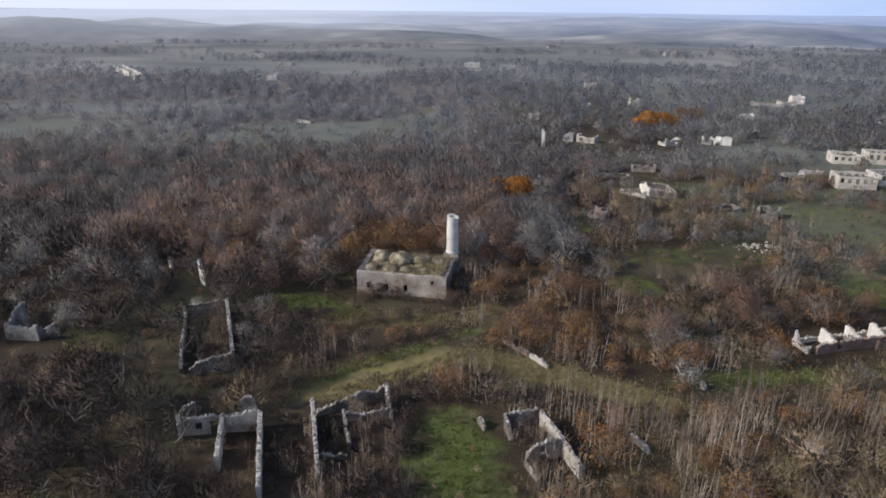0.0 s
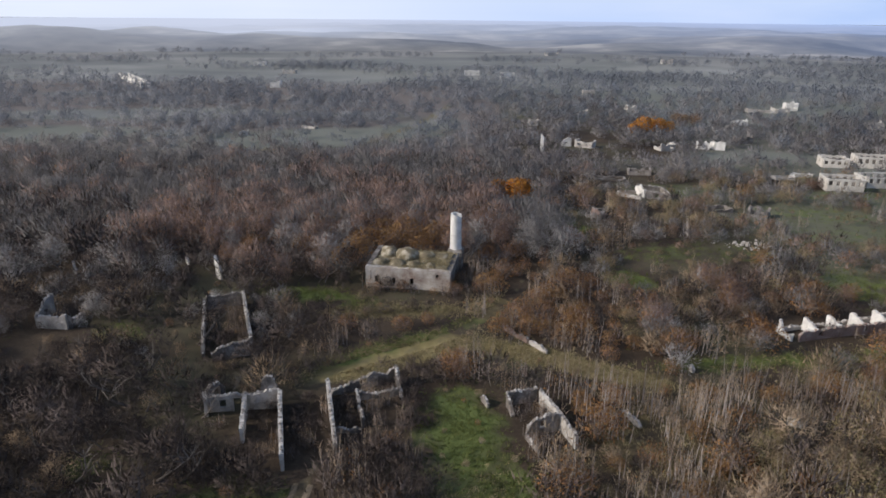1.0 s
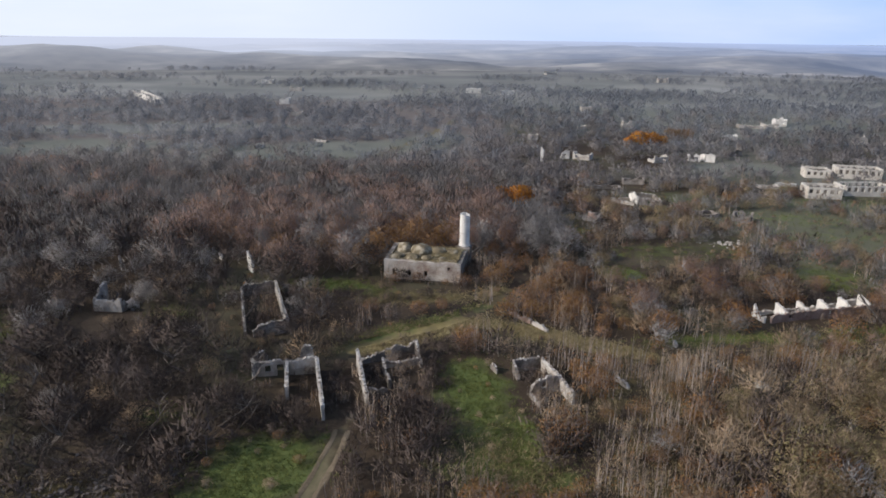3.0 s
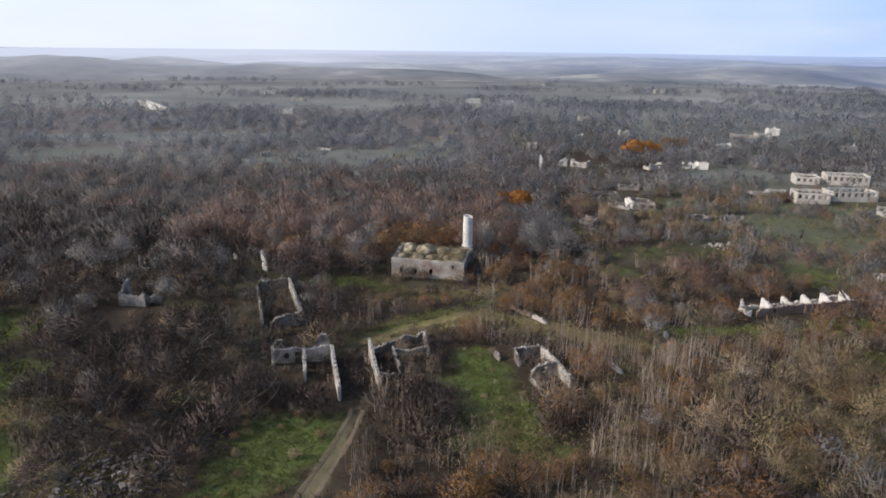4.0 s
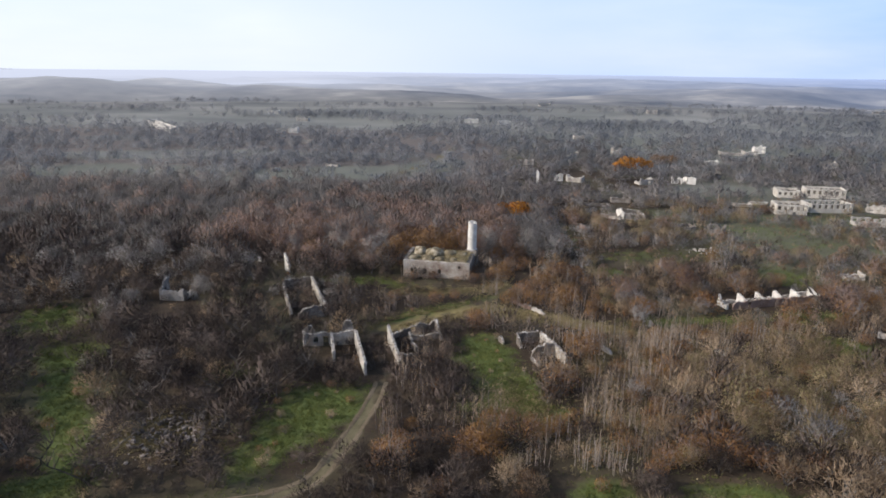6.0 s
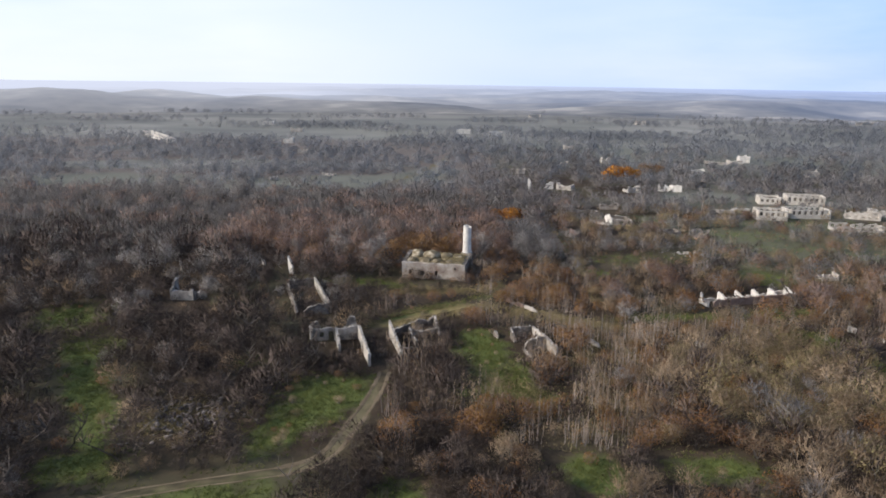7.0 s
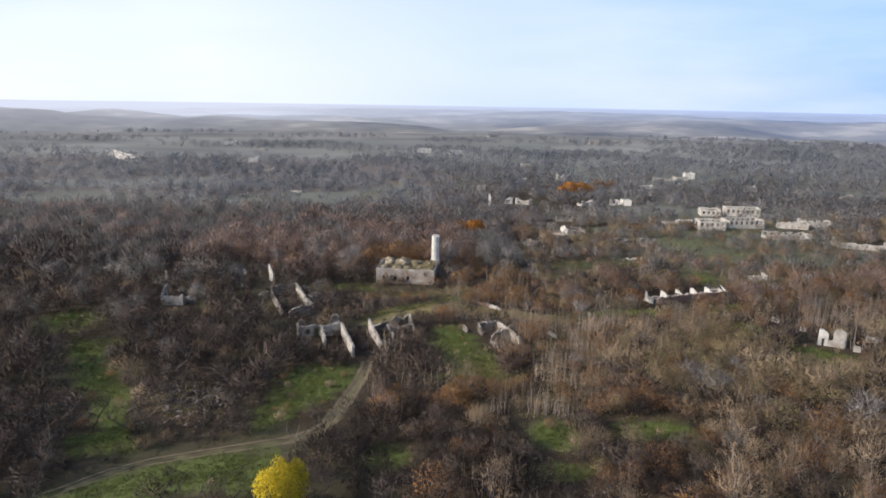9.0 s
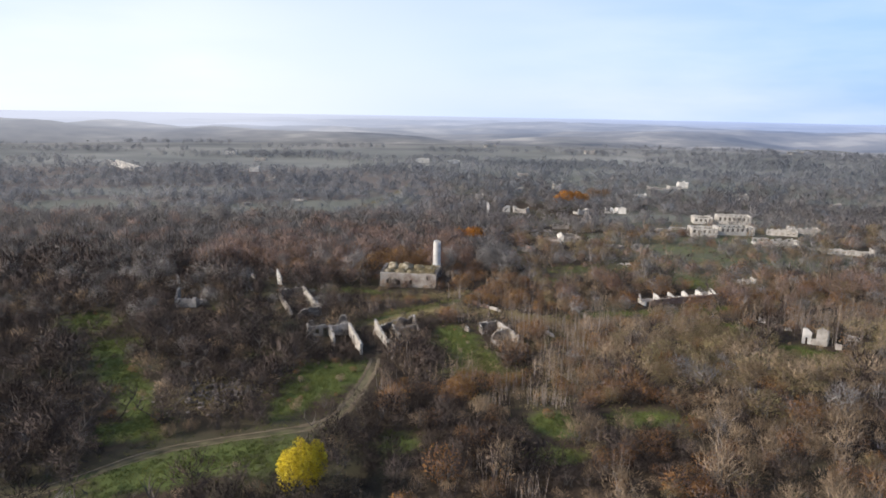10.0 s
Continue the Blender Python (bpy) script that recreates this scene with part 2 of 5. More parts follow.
def near_line(x, y, line):
    best = 1e9
    for (ax, ay), (bx, by) in zip(line, line[1:]):
        dx, dy = bx - ax, by - ay
        t = np.clip(((x - ax) * dx + (y - ay) * dy) / (dx * dx + dy * dy), 0, 1)
        best = np.minimum(best, np.hypot(x - ax - t * dx, y - ay - t * dy))
    return best


def patches(x, y, spots):
    out = np.zeros(np.shape(x))
    for cx, cy, a, b, turn, k in spots:
        c, s = math.cos(radians(turn)), math.sin(radians(turn))
        u, v = (x - cx) * c + (y - cy) * s, -(x - cx) * s + (y - cy) * c
        out = np.maximum(out, k * np.clip(1.6 - 1.1 * np.hypot(u / a, v / b), 0, 1))
    return out


def wave(x, y, s, k=0):
    """Smooth uneven values of about -1 to 1 with features s metres across."""
    x, y = np.asarray(x) / s * 2.1, np.asarray(y) / s * 2.1
    return (np.sin(x * 1.3 + 1.7 * k) * np.cos(y * 1.1 + 0.6 * k) + np.sin(x * 0.7 + y * 0.9 + k) + np.sin(-x * 1.9 + y * 1.4 + 2.3 * k) * 0.6) / 2.3


def height(x, y):
    """The lie of the land: almost level round the village, low hills far off."""
    x, y = np.asarray(x, float), np.asarray(y, float)
    far = np.clip((np.hypot(x, y) - 650) / 1500, 0, 1)
    out = np.hypot(x, y)
    hills = far * np.clip((1150 - out) / 250, 0, 1) * (9 * wave(x, y, 1100, 3) + 9 * wave(x, y, 560, 1) + 2.0 * wave(x, y, 240, 5)) - 9 * np.clip((out - 900) / 250, 0, 1)
    return 0.22 * wave(x, y, 23) + 0.10 * wave(x, y, 7, 2) + hills - 0.12 * np.clip(1.6 - near_line(x, y, TRACK), 0, 1)


# ---- the ground ----
def graded(a, b, step, lo, hi, grow):
    mid = list(np.arange(a, b, step))
    up, d = [], step
    while (up[-1] if up else mid[-1]) < hi:
        d *= grow
        up.append((up[-1] if up else mid[-1]) + d)
    down, d = [], step
    while (down[-1] if down else mid[0]) > lo:
        d *= grow
        down.append((down[-1] if down else mid[0]) - d)
    return np.array(down[::-1] + mid + up)


def build_ground():
    xs, ys = graded(-84, 100, 1.4, -5200, 5200, 1.11), graded(-10, 125, 1.4, -5200, 5200, 1.08)
    gx, gy = np.meshgrid(xs, ys)
    gz = height(gx, gy)
    nx, ny = len(xs), len(ys)
    verts = np.stack([gx, gy, gz], -1).reshape(-1, 3)
    i = (np.arange(ny - 1)[:, None] * nx + np.arange(nx - 1)[None]).ravel()
    me = bpy.data.meshes.new("ground")
    me.from_pydata(verts.tolist(), [], np.stack([i, i + 1, i + nx + 1, i + nx], -1).tolist())
    me.polygons.foreach_set("use_smooth", np.ones(len(i), dtype=bool))
    fx, fy = gx.ravel(), gy.ravel()
    line = np.minimum(near_line(fx, fy, TRACK) + 0.6 * np.clip((fy - 50) / 10, 0, 1) + 0.35 + 0.25 * (fx < -26) - 0.85 * np.clip(1 - np.abs(fy - 34) / 12, 0, 1), np.minimum(near_line(fx, fy, SPUR) + 1.0, near_line(fx, fy, FAR_TRACK) - 1.0))
    # far grass pales and greys with distance, which paints haze into its colour
    fields = {"hazed_steppe": np.clip((np.hypot(fx, fy) - 520) / 500, 0, 1), "hazed_pasture": np.clip((np.hypot(fx, fy) - 190) / 300, 0, 1) * 0.85 + 0.45 * patches(fx, fy, MEADOWS), "verge": 0.75 * patches(fx, fy, VERGES), "litter": np.clip((fy - 112 - 8 * (fx > 14)) / 25, 0, 1) * np.clip((520 - fy) / 80, 0, 1) * (1 - patches(fx, fy, MEADOWS + VERGES)) * np.clip((34 - fx) / 14, 0, 1), "green": patches(fx, fy, GREENS), "dry": patches(fx, fy, DRYS), "track": np.clip(1.3 - line / 1.3, 0, 1)}
    for key, val in fields.items():
        me.attributes.new(key, "FLOAT", "POINT").data.foreach_set("value", val.astype(np.float32))
    m = material("earth_and_litter", [(0.022, 0.016, 0.011), (0.050, 0.036, 0.024), (0.098, 0.072, 0.046)], 0.12, 2.2, bump=0.5)
    n, l = m.node_tree.nodes, m.node_tree.links
    bsdf = n["Principled BSDF"]
    colour = bsdf.inputs["Base Color"].links[0].from_socket
    geo = n.new("ShaderNodeNewGeometry")

    def layer(colour, c0, c1, scale, key=None, lo=0.35, hi=0.65, mask_scale=0.4, stretch=None, ragged=0.7):
        tex = n.new("ShaderNodeTexNoise")
        tex.inputs["Scale"].default_value, tex.inputs["Detail"].default_value = scale, 5
        src = geo.outputs["Position"]
        if stretch:
            mp = n.new("ShaderNodeMapping")
            mp.inputs["Scale"].default_value = stretch
            l.new(src, mp.inputs["Vector"])
            src = mp.outputs[0]
        l.new(src, tex.inputs["Vector"])
        two = n.new("ShaderNodeMix")
        two.data_type = "RGBA"
        l.new(tex.outputs[0], two.inputs[0])
        two.inputs[6].default_value, two.inputs[7].default_value = (*c0, 1), (*c1, 1)
        edge = n.new("ShaderNodeTexNoise")
        edge.inputs["Scale"].default_value, edge.inputs["Detail"].default_value = mask_scale, 5
        l.new(src, edge.inputs["Vector"])
        val = edge.outputs[0]
        if key:
            at = n.new("ShaderNodeAttribute")
            at.attribute_name = key
            add = n.new("ShaderNodeMath")
            add.operation = "MULTIPLY_ADD"
            l.new(edge.outputs[0], add.inputs[0])
            add.inputs[1].default_value = ragged
            sub = n.new("ShaderNodeMath")
            sub.operation = "SUBTRACT"
            l.new(at.outputs["Fac"], sub.inputs[0])
            sub.inputs[1].default_value = ragged / 2
            l.new(sub.outputs[0], add.inputs[2])
            val = add.outputs[0]
        rng = n.new("ShaderNodeMapRange")
        rng.inputs[1].default_value, rng.inputs[2].default_value = lo, hi
        l.new(val, rng.inputs[0])
        mix = n.new("ShaderNodeMix")
        mix.data_type = "RGBA"
        l.new(rng.outputs[0], mix.inputs[0])
        l.new(colour, mix.inputs[6])
        l.new(two.outputs[2], mix.inputs[7])
        return mix.outputs[2]

    colour = layer(colour, (0.055, 0.053, 0.028), (0.095, 0.083, 0.05), 0.5, None, 0.50, 0.64, 0.035)
    # open grassland colours, with distance haze mixed into the paler far ones
    colour = layer(colour, (0.12, 0.126, 0.10), (0.195, 0.193, 0.16), 0.03, "hazed_pasture", 0.25, 0.5, 0.012)
    colour = layer(colour, (0.21, 0.208, 0.188), (0.33, 0.318, 0.29), 0.02, "hazed_pasture", 0.68, 0.95, 0.005)
    colour = layer(colour, (0.17, 0.165, 0.15), (0.31, 0.292, 0.268), 0.012, "hazed_steppe", 0.3, 0.8, 0.008)
    colour = layer(colour, (0.10, 0.105, 0.10), (0.14, 0.145, 0.14), 0.05, "hazed_pasture", 0.78, 0.98, 0.010, (0.6, 1.0, 1.0))
    colour = layer(colour, (0.07, 0.072, 0.044), (0.155, 0.146, 0.098), 0.3, "verge", 0.3, 0.6, 0.12, None, 0.9)
    colour = layer(colour, (0.115, 0.098, 0.086), (0.20, 0.172, 0.152), 0.25, "litter", 0.3, 0.7, 0.05)
    colour = layer(colour, (0.115, 0.095, 0.038), (0.30, 0.24, 0.105), 0.7, "dry", 0.3, 0.9, 0.3, None, 1.2)
    colour = layer(colour, (0.05, 0.07, 0.02), (0.155, 0.178, 0.055), 0.45, "green", 0.35, 0.9, 0.3, None, 1.7)
    colour = layer(colour, (0.085, 0.078, 0.04), (0.20, 0.165, 0.10), 0.8, "track", 0.3, 0.85, 0.45, None, 1.0)
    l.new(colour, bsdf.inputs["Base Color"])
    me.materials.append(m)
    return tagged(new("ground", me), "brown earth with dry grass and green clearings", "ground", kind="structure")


build_ground()


def build_track():
    """Two worn wheel ruts that follow the earth track."""
    rng = random.Random(12)
    line = []
    for (ax, ay), (bx, by) in zip(TRACK, TRACK[1:]):
        n = max(1, int(math.hypot(bx - ax, by - ay) / 0.6))
        line += [(ax + (bx - ax) * k / n, ay + (by - ay) * k / n) for k in range(n)]
    line = [q for q in line if q[1] < 54]
    for _ in range(40):  # round off the bends
        line = [line[0]] + [((a[0] + 2 * b[0] + c[0]) / 4, (a[1] + 2 * b[1] + c[1]) / 4) for a, b, c in zip(line, line[1:], line[2:])] + [line[-1]]
    dirt = material("worn_earth", [(0.10, 0.075, 0.046), (0.16, 0.125, 0.082), (0.235, 0.188, 0.13)], 0.25, 2.5, bump=0.6)
    track = tagged(new("track"), "bare earth track with two worn wheel ruts", "track", kind="structure")
    for side_ in (-0.85, 0.85):
        verts, faces = [], []
        for i in range(1, len(line) - 1):
            dx, dy = line[i + 1][0] - line[i - 1][0], line[i + 1][1] - line[i - 1][1]
            q = math.hypot(dx, dy)
            nx, ny = -dy / q, dx / q
            f = i * 0.6
            half = 0.42 + 0.22 * noise.noise(Vector((f * 0.3, side_ * 5, 0))) + 0.12 * noise.noise(Vector((f * 1.1, side_ * 5, 4)))
            if line[i][0] < -27:
                half *= 0.5
            mid = side_ + 0.2 * noise.noise(Vector((f * 0.2, side_, 9)))
            for k, lift in ((-1, -0.03), (-0.5, 0.05), (0.5, 0.05), (1, -0.03)):
                o = mid + k * half * rng.uniform(0.9, 1.15)
                x, y = line[i][0] + nx * o, line[i][1] + ny * o
                verts.append((x, y, float(height(x, y)) + lift))
        for i in range(len(verts) // 4 - 1):
            faces += [(4 * i + k + 1, 4 * i + k, 4 * i + 4 + k, 4 * i + 5 + k) for k in range(3)]
        part("rut", verts, faces, dirt, track)


# ---- masonry ----
def wall_geometry(length, profile, thick, openings=(), seed=0, base=-0.35, step=0.42, jag=0.22):
    """A wall along x with a broken top, holes cut right through it and worn, uneven faces."""
    rng = random.Random(seed)
    cuts = {0.0, length}
    for a, b, _, _ in openings:
        cuts |= {a, b}
    x = step
    while x < length - 0.2:
        if min(abs(x - c) for c in cuts) > 0.15:
            cuts.add(x)
        x += step * rng.uniform(0.7, 1.4)
    cuts = sorted(cuts)
    verts, faces, crest = [], [], []

    def top(x):
        f = x / length
        for (a, ha), (b, hb) in zip(profile, profile[1:]):
            if f <= b:
                return ha + (hb - ha) * (f - a) / max(1e-6, b - a)
        return profile[-1][1]

    def ragged(x):
        return jag * (0.65 * noise.noise(Vector((x * 0.55, seed * 1.7, 0))) + 0.8 * noise.noise(Vector((x * 1.7, seed * 0.7, 3))) + 0.8 * noise.noise(Vector((x * 4.3, seed * 0.9, 7))) - 0.1)

    slip = 0.0
    for x0, x1 in zip(cuts, cuts[1:]):
        slip = rng.uniform(-0.5, 0.2) * jag if rng.random() < 0.22 else slip * 0.6
        t0, t1 = max(0.05, top(x0) + ragged(x0) + slip), max(0.05, top(x1) + ragged(x1) + slip)
        crest.append((x0, x1, min(t0, t1)))
        spans, mid = [(base, None)], (x0 + x1) / 2
        for a, b, z0, z1 in openings:
            if a < mid < b:
                spans = ([(base, z0)] if z0 > 0 else []) + ([(z1, None)] if min(t0, t1) > z1 + 0.05 else [])
        for z0, z1 in spans:
            a, b = (t0, t1) if z1 is None else (min(z1, t0), min(z1, t1))
            levels = 1 if z1 is not None else 3
            k = len(verts)
            for q in range(levels + 1):
                f = q / levels
                for xx, hh in ((x0, a), (x1, b)):
                    zz = z0 + (hh - z0) * f
                    for yy in (-thick / 2, thick / 2):
                        w = noise.noise(Vector((xx * 1.1 + seed, zz * 1.3, yy * 9))) * 0.09
                        verts.append((xx, yy + w + (math.copysign(-0.05, yy) if q == levels and z1 is None else 0), zz))
            for q in range(levels):
                p = k + 4 * q
                faces += [(p, p + 2, p + 6, p + 4), (p + 3, p + 1, p + 5, p + 7), (p + 1, p, p + 4, p + 5), (p + 2, p + 3, p + 7, p + 6)]
            p = k + 4 * levels
            faces += [(p, p + 2, p + 3, p + 1), (k + 1, k + 3, k + 2, k)]
    seen, place, back = {}, [], []
    for v in verts:
        key = (round(v[0], 3), round(v[1], 3), round(v[2], 3))
        if key not in seen:
            seen[key] = len(place)
            place.append(v)
        back.append(seen[key])
    return place, [tuple(back[i] for i in f) for f in faces], crest


def capstones(crest, thick, seed):
    """Loose stones left lying along a broken wall top."""
    rng = random.Random(seed + 500)
    verts, faces = [], []
    for x0, x1, t in crest:
        if rng.random() < 0.3:
            continue
        x, y, r = rng.uniform(x0, x1), rng.uniform(-0.3, 0.3) * thick, rng.uniform(0.10, 0.24)
        tall, a, k = rng.uniform(0.10, 0.30), rng.uniform(0, 3), len(verts)
        for z, f in ((t - 0.06, 1.0), (t + tall, 0.7)):
            for i in range(5):
                b = a + 2 * math.pi * i / 5
                verts.append((x + r * f * rng.uniform(0.75, 1.25) * math.cos(b), y + r * f * rng.uniform(0.75, 1.25) * math.sin(b), z + rng.uniform(-0.04, 0.04)))
        faces += [tuple(k + 5 + i for i in range(5))] + [(k + i, k + (i + 1) % 5, k + 5 + (i + 1) % 5, k + 5 + i) for i in range(5)]
    return verts, faces


def add_wall(house, p0, p1, profile, thick, mat, openings=(), seed=0, label="", base=-0.35, name="wall", jag=0.26, step=0.24, loose=False):
    d = Vector((p1[0] - p0[0], p1[1] - p0[1]))
    verts, faces, crest = wall_geometry(d.length, profile, thick, openings, seed, base, step, jag)
    ob = part(name, verts, faces, mat, house, label)
    if loose:
        verts, faces = capstones(crest, thick, seed)
        if faces:
            tagged(part("stone_coping", verts, faces, CAPSTONE, ob, "loose pale stones on the broken top"), kind="stuff")
    o = house.matrix_basis.translation
    ob.matrix_basis = pose(p0[0] - o.x, p0[1] - o.y, 0, 0, 0, math.degrees(math.atan2(d.y, d.x)))
    return ob


def ruin(name, origin, label, walls, mat, group="", category="ruin"):
    """walls: start, end, profile, thickness, openings, and a material of their own if they have one."""
    x, y = origin
    house = empty(name, pose(x, y, float(height(x, y))), label, category, group)
    for i, (p0, p1, prof, thick, holes, *own) in enumerate(walls):
        add_wall(house, p0, p1, prof, thick * 0.8, own[0] if own else mat, holes, jag=0.32, loose=True, seed=i * 7 + int(abs(x) * 3 + abs(y)))
    return house


def shell(name, cx, cy, length, depth, high, turn, mat, label, wins=4, jag=0.3, sill=0.9, head=2.1, broken=1.0, group="", rows=1, category="ruin"):
    """A roofless oblong building with window openings."""
    house = empty(name, pose(cx, cy, float(height(cx, cy))), label, category, group)
    c, s = math.cos(radians(turn)), math.sin(radians(turn))
    rng = random.Random(int(cx * 13 + cy * 7))

    def at(u, v):
        return (cx + u * c - v * s, cy + u * s + v * c)

    a, b, t = length / 2, depth / 2, 0.45
    ends = [(at(-a, -b), at(a, -b), length, wins), (at(a, b), at(-a, b), length, wins), (at(-a, b - t / 2), at(-a, -b + t / 2), depth - t, max(0, wins // 3)), (at(a, -b + t / 2), at(a, b - t / 2), depth - t, max(0, wins // 3))]
    for i, (p, q, n, w) in enumerate(ends):
        worn = 0.45 if broken > 1 and i in (1, 2) and rng.random() < 0.6 else 1
        prof = [(f / 6, high * worn * (1 - broken * rng.uniform(0, 0.25))) for f in range(7)]
        holes = []
        for k in range(w):
            m = n * (k + 0.5) / w
            wd = min(0.65, n / w * 0.28)
            holes.append((m - wd, m + wd, sill, head))
        add_wall(house, p, q, prof, t, mat, holes, seed=i + int(cx), jag=jag, step=0.7)
    if category == "school":  # added dark stone wall behind the front: stands in for shade in the windows
        add_wall(house, at(-a + t, -b + 2.4), at(a - t, -b + 2.4), [(0, high * 0.92), (1, high * 0.9)], 0.35, STONE, [], seed=int(cx) + 9, jag=0.15, step=0.7)
    return house


# ---- the mosque and its minaret ----
def build_mosque():
    fl, turn, w, d, h = (-15.4, 107.9), -9.0, 15.8, 10.3, 4.1
    m = pose(fl[0], fl[1], 0, 0, 0, turn)
    mosque = empty("mosque", m, "abandoned grey stone mosque with weedy domed roof, half ruined", "mosque")
    flat = [(0, h - 0.25), (1, h - 0.25)]

    def wall(p0, p1, prof, holes, mat, seed):
        dv = Vector((p1[0] - p0[0], p1[1] - p0[1]))
        verts, faces, _ = wall_geometry(dv.length, prof, 0.8, holes, seed, jag=0.12)
        ob = part("wall", verts, faces, mat, mosque)
        ob.matrix_basis = pose(p0[0], p0[1], 0, 0, 0, math.degrees(math.atan2(dv.y, dv.x)))

    wall((0, 0.4), (w, 0.4), [(0, h), (0.55, h - 0.1), (0.8, h), (1, h - 0.15)], [(1.7, 2.4, 1.0, 2.3), (4.9, 5.6, 0.8, 2.1), (8.3, 9.0, 0.9, 2.2), (13.1, 13.6, 2.6, 3.2)], MOSQUE_STONE, 3)
    wall((0.4, d), (0.4, 0.8), [(0, h + 0.6), (0.5, h + 0.3), (1, h)], [(3, 3.7, 1, 2.3), (6.2, 6.9, 1, 2.3)], STONE, 5)
    wall((w - 0.4, 0.8), (w - 0.4, d), flat, [(2, 3, 0, 2.2), (6, 6.8, 1, 2.3)], STONE, 8)
    wall((w, d + 0.4), (0, d + 0.4), flat, [], STONE, 9)
    slab = bmesh.new()
    bmesh.ops.create_grid(slab, x_segments=30, y_segments=20, size=0.5)
    for v in slab.verts:
        x, y = (v.co.x + 0.5) * (w - 1.6) + 0.8, (v.co.y + 0.5) * (d - 1.2) + 0.8
        v.co = (x, y, h - 0.08 + 0.25 * noise.noise(Vector((x * 0.4, y * 0.4, 3))) + (0.5 if x > 9 else 0) * max(0, noise.noise(Vector((x * 0.7, y * 0.7, 8)))))
    me = bpy.data.meshes.new("roof")
    slab.to_mesh(me)
    slab.free()
    me.materials.append(DOME)
    ob = new("roof", me)
    ob.parent = mosque
    mod = ob.modifiers.new("solid", "SOLIDIFY")
    mod.thickness = 0.35
    for i, (x, y, r, rise) in enumerate([(2.3, 2.7, 1.5, 0.5), (5.5, 2.6, 1.6, 0.55), (8.5, 2.4, 1.3, 0.45), (11.6, 2.3, 1.0, 0.3), (2.9, 7.3, 1.9, 1.45), (6.5, 6.6, 2.35, 1.5), (10.1, 7.0, 1.7, 0.85), (13.2, 7.6, 1.4, 0.3)]):
        bm = bmesh.new()
        bmesh.ops.create_uvsphere(bm, u_segments=24, v_segments=14, radius=1)
        bmesh.ops.delete(bm, geom=[v for v in bm.verts if v.co.z < -0.15], context="VERTS")
        for v in bm.verts:
            k = 1 + 0.20 * noise.noise(v.co * 1.8 + Vector((i * 5, 0, 0))) + 0.10 * noise.noise(v.co * 5.0 + Vector((0, i * 3, 0)))
            v.co = (x + v.co.x * r * k, y + v.co.y * r * k, h - 0.2 + v.co.z * k * (rise + 0.35))
        me = bpy.data.meshes.new("dome")
        bm.to_mesh(me)
        bm.free()
        me.materials.append(DOME)
        me.polygons.foreach_set("use_smooth", np.ones(len(me.polygons), dtype=bool))
        new("dome", me).parent = mosque
    verts, faces = [], []
    rng = random.Random(4)
    for _ in range(9000):
        x, y = rng.uniform(0.05, w - 0.05), rng.uniform(0.05, d + 0.6)
        rim = min(x, w - x, y, d + 0.8 - y) < 0.8
        if noise.noise(Vector((x * 0.5, y * 0.5, 1))) < (0.12 if rim else 0.0) and (rim or x < 9):
            continue
        blade(verts, faces, Vector((x, y, h - (0.1 if rim else 0.15))), Vector((rng.uniform(-0.5, 0.5), rng.uniform(-0.5, 0.5), 1)), rng.uniform(0.25, 0.7) * (0.6 if rim else 1.2 if x > 10 else 1), 0.07, rng)
    part("roof_grass", verts, faces, DRY, mosque, "dry grass and weeds")["kind"] = "stuff"


def build_minaret():
    x, y = 1.35, 118.7
    tower = empty("minaret", pose(x, y, 0, 0, 0, -9), "white stone minaret stump with broken top", "minaret")
    verts, faces, n = [], [], 36
    levels = [(3.9, 1.22), (4.2, 1.22), (4.25, 1.12), (6, 1.10), (7.8, 1.08), (9.6, 1.06), (11.0, 1.05)]
    for k, (z, r) in enumerate(levels + [(11.0, 0.72), (4.0, 0.72)]):
        for i in range(n):
            a = 2 * math.pi * i / n
            zz = z
            if 6 <= k <= 7:
                zz += 0.16 * noise.noise(Vector((math.cos(a) * 1.5, math.sin(a) * 1.5, 2))) + 0.14 * math.cos(a - 2.7) + (-0.22 if 5.6 < a or a < 0.3 else 0)
            g = 1 + 0.012 * noise.noise(Vector((math.cos(a) * 3, math.sin(a) * 3, z)))
            verts.append((r * g * math.cos(a), r * g * math.sin(a), zz))
    for k in range(len(levels) + 1):
        for i in range(n):
            j = (i + 1) % n
            faces.append((k * n + i, k * n + j, (k + 1) * n + j, (k + 1) * n + i))
    faces.append(tuple((len(levels) + 1) * n + i for i in range(n)))
    part("shaft", verts, faces, WHITE, tower)
    verts, faces = [], []
    for z, r in ((-0.4, 1.45), (3.2, 1.4), (3.3, 1.5), (3.55, 1.5), (3.95, 1.25)):
        verts += [(-r, -r, z), (r, -r, z), (r, r, z), (-r, r, z)]
    for k in range(4):
        for i in range(4):
            faces.append((k * 4 + i, k * 4 + (i + 1) % 4, k * 4 + 4 + (i + 1) % 4, k * 4 + 4 + i))
    faces.append((16, 17, 18, 19))
    part("pedestal", verts, faces, STONE, tower, "square grey stone pedestal")


def blade(verts, faces, p, d, length, width, rng):
    """One thin pointed leaf or twig."""
    d = d.normalized()
    s = Vector((rng.uniform(-1, 1), rng.uniform(-1, 1), rng.uniform(-1, 1))).cross(d)
    s = s.normalized() * width / 2 if s.length > 1e-4 else Vector((width / 2, 0, 0))
    k = len(verts)
    verts += [p - s, p + s, p + d * length]
    faces.append((k, k + 1, k + 2))


build_track()
build_mosque()
build_minaret()

